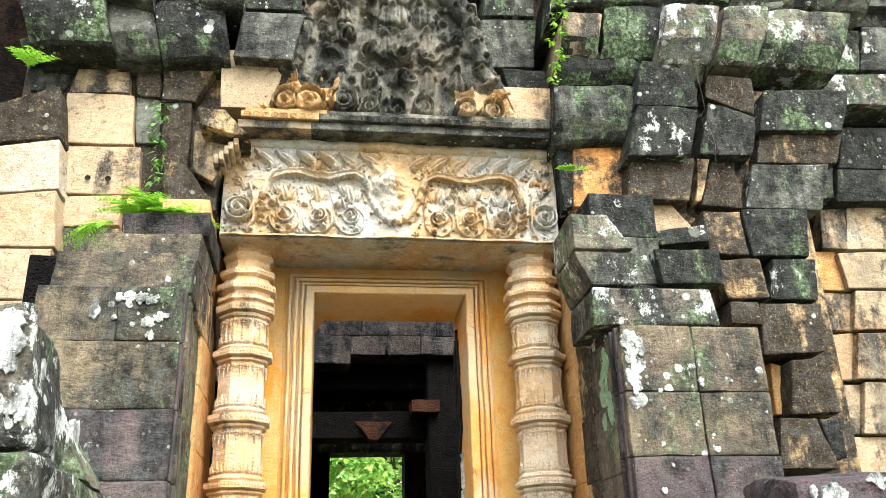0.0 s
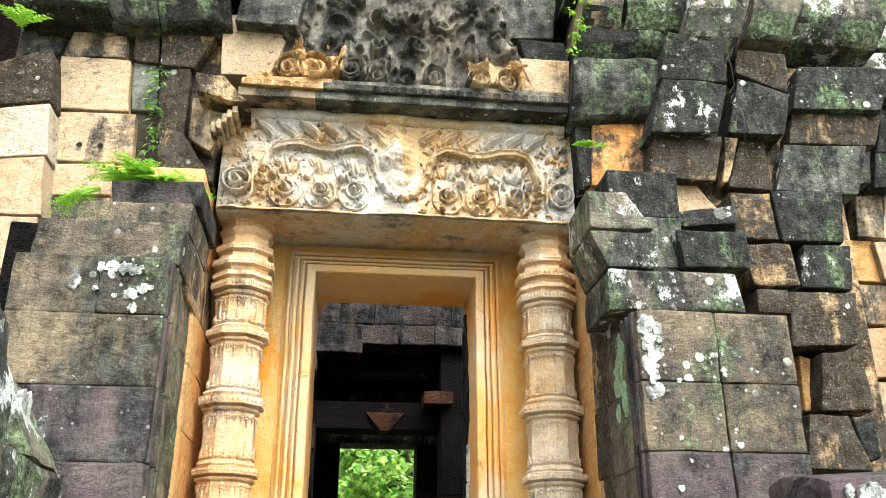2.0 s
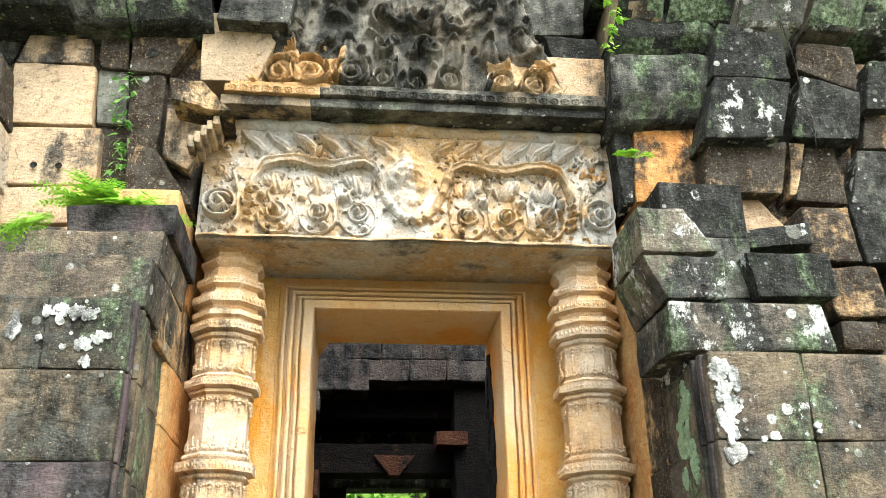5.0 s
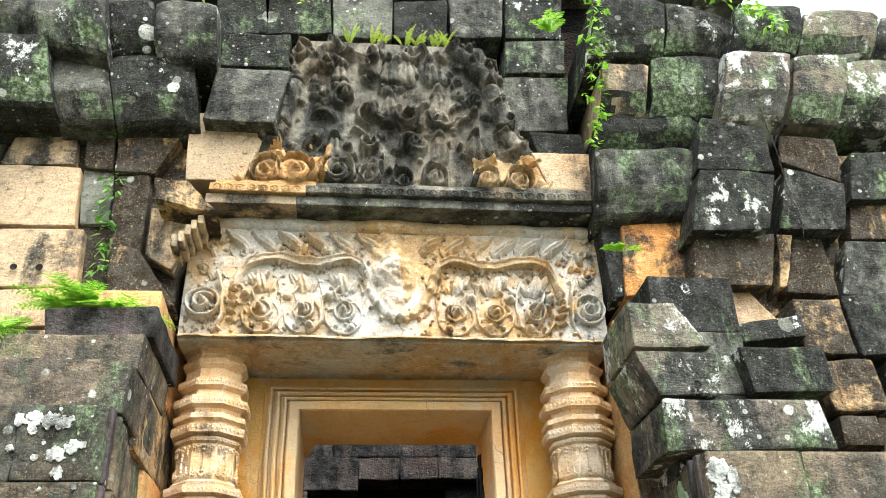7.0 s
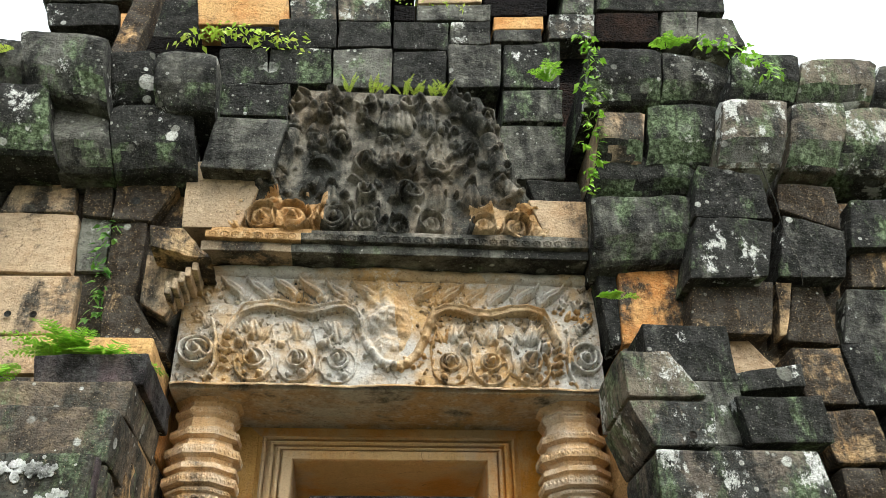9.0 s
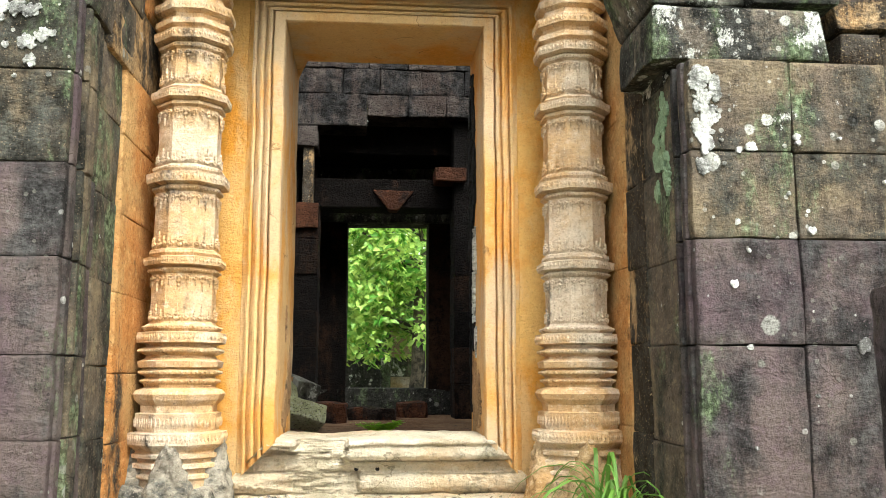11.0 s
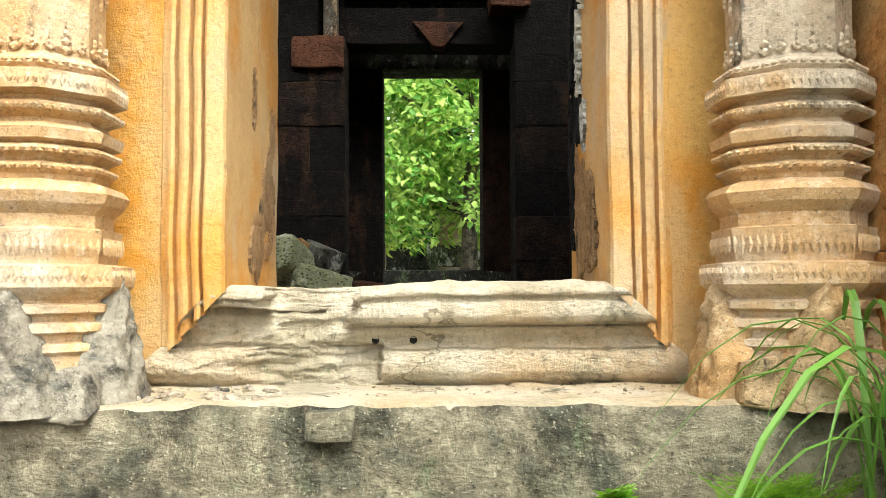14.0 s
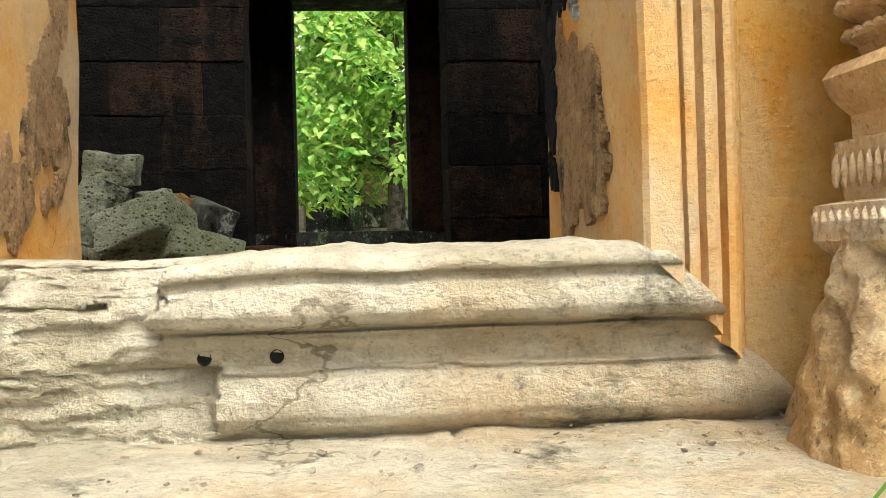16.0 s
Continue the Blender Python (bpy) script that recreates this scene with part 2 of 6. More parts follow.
# lighter copy for the upper courses, with their skylight in the colour
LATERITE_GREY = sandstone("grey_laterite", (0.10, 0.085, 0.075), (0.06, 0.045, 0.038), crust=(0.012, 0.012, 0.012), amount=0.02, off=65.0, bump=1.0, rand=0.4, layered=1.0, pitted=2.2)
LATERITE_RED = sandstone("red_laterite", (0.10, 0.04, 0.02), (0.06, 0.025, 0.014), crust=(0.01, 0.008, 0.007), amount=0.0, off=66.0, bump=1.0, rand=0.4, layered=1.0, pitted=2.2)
RUBBLE = sandstone("mossy_grey_stone", (0.72, 0.72, 0.50), (0.55, 0.58, 0.32), crust=(0.03, 0.035, 0.02), amount=-0.07, off=70.0, bump=1.0, pitted=0.3)
SOIL = sandstone("reddish_soil", (0.24, 0.15, 0.09), (0.16, 0.09, 0.05), amount=-0.05, off=77.0, bump=1.0)
EARTH = sandstone("trodden_earth", (0.22, 0.20, 0.14), (0.13, 0.14, 0.08), amount=-0.08, green=-0.02, off=83.0, bump=0.8)
LICHEN_WHITE = sandstone("white_lichen", (0.78, 0.79, 0.74), (0.60, 0.62, 0.56), crust=(0.05, 0.05, 0.045), amount=0.0, off=86.0, rand=0.0)
BLACK = sandstone("black_crust", (0.03, 0.028, 0.025), (0.015, 0.014, 0.013), crust=(0.005, 0.005, 0.005), amount=0.04, off=87.0, rand=0.0)
PLASTER = sandstone("scaled_brown_stone", (0.50, 0.33, 0.17), (0.40, 0.24, 0.12), amount=-0.06, off=89.0, rand=0.0, bump=1.0)
GREEN_BAND = sandstone("green_lichened_sandstone", (0.19, 0.19, 0.155), (0.105, 0.104, 0.09), crust=(0.011, 0.011, 0.010), amount=0.06, spots=0.7, patch=-0.02, green=0.075, off=13.0, rand=0.6, layered=1.2, edge=0.2)
FOOT = sandstone("greyed_foot_sandstone", (0.33, 0.30, 0.235), (0.23, 0.20, 0.155), crust=(0.04, 0.04, 0.035), amount=-0.01, off=93.0, rand=0.0, bump=0.6, run=0.4)
LICHEN_GREEN = sandstone("pale_green_lichen", (0.36, 0.50, 0.33), (0.28, 0.40, 0.24), crust=(0.04, 0.05, 0.035), amount=-0.06, off=88.0, rand=0.0)


def leaf_material(name, a, b, through=0.3):
    n = Nodes(name)
    isl = n.t.nodes.new("ShaderNodeNewGeometry").outputs["Random Per Island"]
    n.put(n.bsdf.inputs["Base Color"], n.mix(isl, a, b))
    n.bsdf.inputs["Roughness"].default_value = 0.5
    tr = n.t.nodes.new("ShaderNodeBsdfTranslucent")
    n.put(tr.inputs["Color"], n.mix(isl, tuple(v * 1.5 for v in a), tuple(min(0.8, v * 1.5) for v in b)))
    mx = n.t.nodes.new("ShaderNodeMixShader")
    mx.inputs[0].default_value = through
    n.t.links.new(n.bsdf.outputs[0], mx.inputs[1]), n.t.links.new(tr.outputs[0], mx.inputs[2])
    n.t.links.new(mx.outputs[0], n.t.nodes["Material Output"].inputs["Surface"])
    return n.mat


LEAF = leaf_material("tree_leaf", (0.06, 0.24, 0.012), (0.54, 0.78, 0.18), 0.42)
LEAF_DEEP = leaf_material("deep_green_leaf", (0.05, 0.15, 0.02), (0.22, 0.42, 0.08), 0.4)
LEAF_YELLOW = leaf_material("yellow_green_leaf", (0.34, 0.50, 0.04), (0.50, 0.62, 0.10))
FERN = leaf_material("fern_leaf", (0.15, 0.34, 0.02), (0.30, 0.52, 0.05))
GRASS = leaf_material("grass_blade", (0.08, 0.20, 0.02), (0.20, 0.36, 0.07))
BARK = sandstone("grey_bark", (0.2, 0.17, 0.13), (0.13, 0.11, 0.08), off=90.0, bump=0.9)


# ---- helpers of this scene ----
def part(name, bm, material, parent=None, label="", smooth=False):
    """Links a bmesh as one mesh object, under parent if one is given."""
    me = bpy.data.meshes.new(name)
    bm.normal_update()
    bm.to_mesh(me)
    bm.free()
    return hang(name, me, material, parent, label, smooth)


def hang(name, me, material, parent=None, label="", smooth=False):
    me.materials.append(material)
    if smooth:
        me.polygons.foreach_set("use_smooth", [True] * len(me.polygons))
    ob = new(name, me)
    ob.parent = parent
    if label:
        tagged(ob, label)
    return ob


def empty(name, label, category, kind="", at=(0, 0, 0)):
    ob = new(name)
    ob.location = at
    return tagged(ob, label, category, "", kind)


def rough_hull(corners, bevel=0.014, bump=0.007, cuts=3, seed=0.0):
    """A six-sided stone from its eight corners (front four, then back four), its faces uneven and its edges worn."""
    bm = bmesh.new()
    v = [bm.verts.new(c) for c in corners]
    for f in ((0, 1, 2, 3), (5, 4, 7, 6), (4, 5, 1, 0), (3, 2, 6, 7), (1, 5, 6, 2), (4, 0, 3, 7)):
        bm.faces.new([v[i] for i in f])
    bmesh.ops.recalc_face_normals(bm, faces=bm.faces)
    if cuts:
        bmesh.ops.subdivide_edges(bm, edges=bm.edges, cuts=cuts, use_grid_fill=True)
    bm.normal_update()
    sharp = [e for e in bm.edges if e.is_manifold and e.calc_face_angle() > 0.7]
    size = min((Vector(corners[0]) - Vector(corners[2])).length, 1.0)
    bmesh.ops.bevel(bm, geom=sharp, offset=min(bevel, size * 0.12), segments=2, profile=0.6, affect="EDGES", clamp_overlap=True)
    for p in bm.verts:
        q = p.co * 5.5 + Vector((seed, seed * 0.3, -seed))
        p.co += Vector((noise.noise(q), noise.noise(q + Vector((9, 0, 0))), noise.noise(q + Vector((0, 9, 0))))) * bump
        q = p.co * 17.0
        p.co += Vector((noise.noise(q), noise.noise(q + Vector((5, 0, 0))), noise.noise(q + Vector((0, 5, 0))))) * bump * 0.5
    return bm


def stone(parent, tl, tr, br, bl, y, depth, material, name="stone", bevel=None, bump=None):
    """A wall stone by the four corners (x, z) of its face, which stands at y: clean stones are fitted close, weathered ones are rounder."""
    clean = material.name.split("_")[0] in ("buff", "orange", "pale")
    k, lean = (0.002, 0.007) if clean else (0.003, 0.013)
    bevel, bump = bevel or (0.009 if clean else 0.012), bump or (0.006 if clean else 0.010)
    f = [(tl[0] + k, tl[1] - k), (tr[0] - k, tr[1] - k), (br[0] - k, br[1] + k), (bl[0] + k, bl[1] + k)]
    t = [random.uniform(-lean, lean) for _ in range(4)]
    corners = [(x, y + d, z) for (x, z), d in zip(f, t)] + [(x, y + depth, z) for x, z in f]
    return part(name, rough_hull(corners, bevel, bump, 5 if not clean else 3, random.uniform(0, 50)), material, parent)


def cornice_block(parent, tl, tr, br, bl, y, depth, material):
    """An overhanging cornice block: rounded top edge, upright face, a slanting lower band grown with pale green lichen, and an underside that runs back."""
    prof = [(depth, 1.0), (0.10, 1.0), (0.035, 0.985), (0.008, 0.94), (0.0, 0.86), (0.0, 0.7), (0.003, 0.55), (0.008, 0.42), (0.014, 0.36), (0.035, 0.27), (0.06, 0.17), (0.085, 0.08), (0.11, 0.035), (0.2, 0.0), (depth, -0.02)]
    seed, nx = random.uniform(0, 50), 11
    bm = bmesh.new()
    rows = []
    for i in range(nx):
        u = i / (nx - 1)
        pull = 0.022 * (abs(2 * u - 1) ** 6)
        row = []
        for d, h in prof:
            xl, xr = bl[0] + (tl[0] - bl[0]) * h, br[0] + (tr[0] - br[0]) * h
            z0, z1 = bl[1] + (br[1] - bl[1]) * u, tl[1] + (tr[1] - tl[1]) * u
            p = Vector((xl + 0.003 + (xr - xl - 0.006) * u, y + d + pull * (d < depth), z0 + (z1 - z0) * h))
            q = p * 5.0 + Vector((seed, 0, seed))
            p += 0.016 * noise.noise_vector(q) + 0.007 * noise.noise_vector(q * 3.3)
            row.append(bm.verts.new(p))
        rows.append(row)
    for a, b in zip(rows, rows[1:]):
        for j in range(len(prof)):
            k = (j + 1) % len(prof)
            f = bm.faces.new((a[j], a[k], b[k], b[j]))
            f.material_index = 1 if 8 <= j <= 10 and noise.noise(a[j].co * 6.0) > -0.25 else 0
    bm.faces.new(rows[0][::-1]), bm.faces.new(rows[-1])
    bmesh.ops.recalc_face_normals(bm, faces=bm.faces)
    ob = part("stone", bm, material, parent)
    ob.data.materials.append(GREEN_BAND)
    return ob


def box(parent, x0, x1, y0, y1, z0, z1, material, name="stone", bevel=0.016, bump=0.008, cuts=3):
    c = [(x0, y0, z1), (x1, y0, z1), (x1, y0, z0), (x0, y0, z0), (x0, y1, z1), (x1, y1, z1), (x1, y1, z0), (x0, y1, z0)]
    return part(name, rough_hull(c, bevel, bump, cuts, random.uniform(0, 50)), material, parent)


def grid_mesh(name, X, Y, Z):
    """A mesh from three arrays of the same shape, row by row."""
    r, c = X.shape
    i = np.arange(r * c).reshape(r, c)
    f = np.stack([i[:-1, :-1], i[:-1, 1:], i[1:, 1:], i[1:, :-1]], -1).reshape(-1, 4)
    me = bpy.data.meshes.new(name)
    me.from_pydata(np.stack([X, Y, Z], -1).reshape(-1, 3).tolist(), [], f.tolist())
    me.update()
    return me


def fractal(X, Z, scale, seed=0.0, octaves=4):
    """Smooth noise of an array of points."""
    out, amp = np.zeros(X.shape), 1.0
    for o in range(octaves):
        flat = [noise.noise(Vector((x * scale + seed, z * scale - seed, seed))) for x, z in zip(X.ravel(), Z.ravel())]
        out += amp * np.array(flat).reshape(X.shape)
        amp, scale = amp * 0.5, scale * 2.1
    return out


# ---- the ground and the platform ----
def ground_sheet():
    bm = bmesh.new()
    n = 40
    xs = [math.copysign(abs(k / n) ** 2.5, k) * 600 for k in range(-n, n + 1)]
    rows = [[bm.verts.new((x, y + 4, -0.02 + 0.05 * noise.noise(Vector((x, y, 0))) if abs(x) + abs(y) < 40 else -0.02)) for x in xs] for y in xs]
    for a, b in zip(rows, rows[1:]):
        for i in range(len(xs) - 1):
            bm.faces.new((a[i], a[i + 1], b[i + 1], b[i]))
    return tagged(part("ground", bm, EARTH, None, "", True), "trodden brown earth round the temple ruin", "ground", "", "structure")


ground_sheet()
platform = empty("platform", "stone platform and steps under the porch, stained and mossy", "platform", "structure")
wall_left = empty("wall_left", "buff and orange sandstone wall of large fitted blocks", "wall", "structure")
wall_right = empty("wall_right", "blackened sandstone wall of displaced carved blocks", "wall", "structure")
wall_far_right = empty("wall_far_right", "set-back wall of buff sandstone blocks under a mossy cornice", "wall", "structure")
wall_upper = empty("wall_upper", "blackened courses and rubble above the pediment", "wall", "structure")
cornice_left = empty("cornice_left", "overhanging blackened cornice blocks with pale lichen", "cornice", "structure")
cornice_right = empty("cornice_right", "broken overhanging cornice blocks with white lichen", "cornice", "structure")
pier_left = empty("pier_left", "dark purple-grey sandstone porch pier with white lichen", "pier", "structure")
pier_right = empty("pier_right", "dark purple-grey sandstone porch pier with lichen spots", "pier", "structure")

# porch piers: front courses, then the reveals that lead to the door
LZ = (1.15, 1.46, 1.75, 2.09, 2.43, 2.77, 3.06)
for k, (a, b) in enumerate(zip(LZ, LZ[1:])):
    cut = -1.07 if k == 5 else -1.6
    if k == 5:
        box(pier_left, -1.47, cut, 4.305, 4.72, a, b, OLIVE, bevel=0.012)
    box(pier_left, max(-1.47, cut + 0.004), -0.755, 4.3, 4.66, a, b, PURPLE if k < 4 else OLIVE, bevel=0.012, bump=0.006, cuts=5)
    box(pier_left, -1.2, -0.752, 4.663, 4.94, a - 0.03, b - 0.03, OLIVE, bevel=0.008)
    box(pier_left, -1.2, -0.735, 4.943, 5.7, a - 0.06, b - 0.06, ORANGE, bevel=0.008)
box(pier_left, -1.2, -0.735, 4.7, 5.7, 3.005, 3.36, MIX)
box(pier_left, -1.2, -0.73, 4.75, 5.7, 3.364, 3.78, ORANGE)
RZ = (1.22, 1.79, 2.185, 2.52, 2.88)
for k, (a, b) in enumerate(zip(RZ, RZ[1:])):
    box(pier_right, 1.515, 1.92, 4.285, 4.62, a, b, PURPLE if k < 2 else OLIVE)
    box(pier_right, 1.924, 2.31, 4.285 + 0.003 * k, 4.7, a, b, PURPLE if k < 2 else OLIVE)
for k, (a, b) in enumerate(zip((1.10, 1.42, 1.80, 2.13, 2.5, 2.85, 3.2, 3.5), (1.42, 1.80, 2.13, 2.5, 2.85, 3.2, 3.5, 3.78))):
    box(pier_right, 1.50, 1.9, 4.45 if b < 2.9 else 4.52, 4.80, a, b, OLIVE if k < 5 else DARK, bevel=0.009)
    box(pier_right, 1.495, 1.9, 4.803, 5.06, a + 0.02, b + 0.02, MIX, bevel=0.009)
    box(pier_right, 1.49, 1.9, 5.063, 5.7, a + 0.04, b + 0.04, ORANGE, bevel=0.009)
for x0, x1, side in ((-1.2, -0.742, pier_left), (1.498, 1.9, pier_right)):
    box(side, x0, x1, 4.334, 4.80, 0.3, 1.098, OLIVE, bevel=0.012)
    box(side, x0, x1, 4.803, 5.7, 0.3, 1.086, STAINED, bevel=0.012)
# upright fillets that edge the piers
for k, (y, w) in enumerate(((4.34, 0.05), (4.43, 0.03), (4.50, 0.07))):
    for a, b in zip(LZ[:-1], LZ[1:]):
        box(pier_left, -0.80, -0.742 + 0.006 * (k % 2), y, y + w, a + 0.003, b - 0.003, OLIVE if k else PURPLE, "fillet", bevel=0.006, bump=0.005, cuts=1)
for k, (y, w) in enumerate(((4.33, 0.04), (4.40, 0.03))):
    for a, b in zip(RZ[:-1], RZ[1:]):
        box(pier_right, 1.502 - 0.006 * (k % 2), 1.56, y, y + w, a + 0.003, b - 0.003, PURPLE, "fillet", bevel=0.006, bump=0.005, cuts=1)
# plinths
for side, x0, x1 in ((pier_left, -2.2, -0.74), (pier_right, 1.46, 3.0)):
    top = 1.15 if x0 < 0 else 1.20
    box(side, x0, x1, 3.75, 4.33, top - 0.075, top, TREAD, bevel=0.03, bump=0.03, cuts=8)
    box(side, x0, x1 + (0.0 if x0 < 0 else 0.02), 3.72, 4.33, 0.98, top - 0.078, LICHEN, bevel=0.03, bump=0.03, cuts=7)
    box(side, x0, x1 + (0.0 if x0 < 0 else 0.05), 3.68, 4.33, 0.55, 0.975, LICHEN, bevel=0.03, bump=0.02, cuts=6)
    box(side, x0 - 0.1, x1 + 0.06, 3.5, 4.45, -0.1, 0.545, DARK, bevel=0.03, bump=0.02, cuts=5)


def ledge_top(x0, x1, y0, y1, z0, z1, material, wear, seed, nx=330):
    """A long worn step: its nose rounded and chipped, its face and its tread uneven."""
    prof = [(y0 + 0.015, z0)] + [(y0 + 0.004 * math.sin(9 * k), z0 + (z1 - z0) * k / 8) for k in range(1, 8)]
    prof += [(y0 + 0.006, z1 - 0.03), (y0 + 0.018, z1 - 0.008), (y0 + 0.04, z1)] + [(y0 + 0.04 + (y1 - y0 - 0.04) * k / 8, z1) for k in range(1, 9)]
    P = np.array(prof)
    xs = np.linspace(x0, x1, nx)
    X = np.repeat(xs[:, None], len(P), 1)
    Y, Z = np.repeat(P[None, :, 0], nx, 0), np.repeat(P[None, :, 1], nx, 0)
    n1, n2 = fractal(X + Y, Z + Y, 2.3, seed), fractal(X, Y + Z, 7.0, seed + 4, 3)
    Y, Z = Y + wear * (n1 * 0.8 + n2 * 0.35), Z + wear * (n1 * 0.25 + n2 * 0.3)
    # a crack that wanders back over the tread from the nose
    crack = np.exp(-((X - 0.46 - 0.42 * np.clip(Y - y0, 0, 0.5) - 0.015 * np.sin(Y * 40) - 0.012 * np.sin(Z * 50)) / 0.006) ** 2)
    return X, Y + 0.012 * crack * (P[None, :, 0] < y0 + 0.02), Z - 0.014 * crack


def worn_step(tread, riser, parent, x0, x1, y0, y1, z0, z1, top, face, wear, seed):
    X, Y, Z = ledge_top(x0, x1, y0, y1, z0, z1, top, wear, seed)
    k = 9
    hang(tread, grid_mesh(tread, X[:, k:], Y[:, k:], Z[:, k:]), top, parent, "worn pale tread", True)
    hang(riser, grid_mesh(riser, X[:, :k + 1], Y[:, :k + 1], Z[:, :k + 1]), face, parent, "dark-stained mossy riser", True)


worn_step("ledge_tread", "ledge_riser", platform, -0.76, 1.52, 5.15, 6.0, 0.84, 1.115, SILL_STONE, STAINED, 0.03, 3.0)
worn_step("step_tread", "step_riser", platform, -1.0, 1.62, 4.62, 5.3, 0.35, 0.875, TREAD, TREAD, 0.05, 8.0)
box(platform, 0.135, 0.25, 5.118, 5.22, 1.035, 1.108, STAINED, "set_stone", bevel=0.012, bump=0.016, cuts=6)
for x0, x1, z1 in ((-1.0, -0.32, 0.6), (-0.31, 0.62, 0.62), (0.63, 1.5, 0.58)):
    box(platform, x0, x1, 4.56, 5.2, -0.1, z1 - 0.2, DARK, bevel=0.03, bump=0.02)
box(platform, -2.6, 3.6, 5.75, 12.6, 0.2, 1.22, SOIL, "earth_floor", bump=0.03, cuts=12)

# ---- hidden cores that back the faces ----
core = empty("wall_core", "dark inner masonry behind the facing blocks", "wall", "structure")
# the near-black laterite here also stands for the shade in open gaps
box(core, -3.2, -0.78, 5.25, 6.05, 0.0, 5.6, LATERITE, "masonry")
box(core, 1.56, 2.8, 5.15, 6.05, 0.0, 5.6, LATERITE, "masonry")
box(core, -0.9, 1.7, 5.45, 6.05, 3.72, 6.2, LATERITE, "masonry")
box(core, 2.75, 7.5, 5.65, 6.6, 0.0, 6.2, LATERITE, "masonry")
box(core, -6.0, -3.1, 5.4, 6.2, 0.0, 5.2, LATERITE, "masonry")
box(core, -1.6, -0.98, 4.5, 5.3, 0.0, 3.3, LATERITE, "masonry")
box(core, 1.8, 2.6, 5.12, 5.4, 0.0, 5.0, LATERITE, "masonry")


box(core, -1.6, 2.9, 5.76, 6.0, 5.5, 6.78, LATERITE, "masonry")
box(core, -1.0, 1.9, 5.97, 6.3, 6.1, 7.35, LATERITE, "masonry")
box(core, -2.0, -0.74, 5.07, 5.245, 3.3, 4.98, MIX, "masonry")
box(core, 1.6, 3.2, 5.02, 5.118, 1.2, 4.9, MIX, "masonry")
box(core, 3.2, 4.6, 5.48, 5.645, 1.2, 5.0, MIX, "masonry")


# ---- the facing stones ----
# wall_left
stone(wall_left, (-1.67, 4.24), (-1.21, 4.25), (-1.19, 3.91), (-1.65, 3.91), 5.0, 0.35, BUFF)
stone(wall_left, (-1.71, 4.63), (-1.29, 4.63), (-1.26, 4.26), (-1.67, 4.26), 5.0, 0.35, BUFF)
stone(wall_left, (-1.29, 4.64), (-1.13, 4.63), (-1.11, 4.30), (-1.26, 4.29), 5.04, 0.35, DARK)
stone(wall_left, (-1.11, 4.59), (-0.92, 4.59), (-0.91, 4.10), (-1.08, 4.09), 5.0, 0.35, MIX)
stone(wall_left, (-1.30, 4.87), (-1.15, 4.90), (-1.12, 4.62), (-1.28, 4.63), 5.0, 0.35, MIX)
stone(wall_left, (-1.13, 4.88), (-0.74, 4.94), (-0.90, 4.58), (-1.11, 4.59), 4.98, 0.35, MIX)
stone(wall_left, (-1.06, 4.16), (-0.92, 4.12), (-0.71, 3.81), (-1.03, 3.80), 4.97, 0.35, MIX)
stone(wall_left, (-1.65, 3.89), (-1.29, 3.91), (-1.28, 3.70), (-1.65, 3.69), 5.0, 0.35, BUFF)
stone(wall_left, (-1.65, 3.68), (-1.27, 3.69), (-1.32, 3.44), (-1.63, 3.44), 5.0, 0.35, BUFF)
# wall_left
stone(wall_left, (-1.63, 4.95), (-1.36, 4.98), (-1.32, 4.64), (-1.70, 4.62), 5.0, 0.35, BUFF)
stone(wall_left, (-0.89, 4.36), (-0.62, 4.30), (-0.75, 4.00), (-0.88, 4.07), 4.95, 0.35, BUFF)
stone(wall_left, (-0.76, 4.97), (-0.30, 4.99), (-0.44, 4.535), (-0.74, 4.535), 4.945, 0.35, BUFF)
stone(wall_left, (-2.02, 4.91), (-1.66, 4.97), (-1.74, 4.66), (-1.95, 4.65), 5.05, 0.35, DARK)
# wall_left
stone(wall_left, (-0.64, 5.53), (-0.24, 5.55), (-0.24, 5.30), (-0.63, 5.28), 4.91, 0.35, DARK)
stone(wall_left, (-0.63, 5.21), (-0.22, 5.23), (-0.29, 4.84), (-0.67, 4.85), 4.84, 0.35, DARK)
# wall_left
stone(wall_left, (-2.23, 4.32), (-1.69, 4.56), (-1.64, 4.20), (-2.19, 4.10), 4.82, 0.5, MIX)
stone(wall_left, (-2.19, 4.09), (-1.64, 4.18), (-1.61, 3.85), (-2.14, 3.79), 4.82, 0.5, PALE)
stone(wall_left, (-2.14, 3.78), (-1.62, 3.84), (-1.58, 3.48), (-2.08, 3.47), 4.82, 0.5, BUFF)
stone(wall_left, (-2.08, 3.46), (-1.59, 3.47), (-1.59, 3.16), (-2.03, 3.16), 4.82, 0.5, BUFF)
stone(wall_left, (-2.03, 3.15), (-1.60, 3.16), (-1.57, 2.81), (-1.97, 2.80), 4.82, 0.5, BUFF)
# cornice_left
cornice_block(cornice_left, (-1.51, 5.22), (-1.20, 5.24), (-1.12, 4.82), (-1.42, 4.80), 4.78, 0.7, DARK)
cornice_block(cornice_left, (-1.19, 5.24), (-0.75, 5.26), (-0.68, 4.82), (-1.11, 4.80), 4.78, 0.7, DARK)
cornice_block(cornice_left, (-2.01, 5.24), (-1.50, 5.27), (-1.40, 4.82), (-1.88, 4.79), 4.66, 0.7, DARK)
cornice_block(cornice_left, (-2.01, 4.96), (-1.49, 4.99), (-1.46, 4.84), (-1.97, 4.82), 4.88, 0.7, DARK)
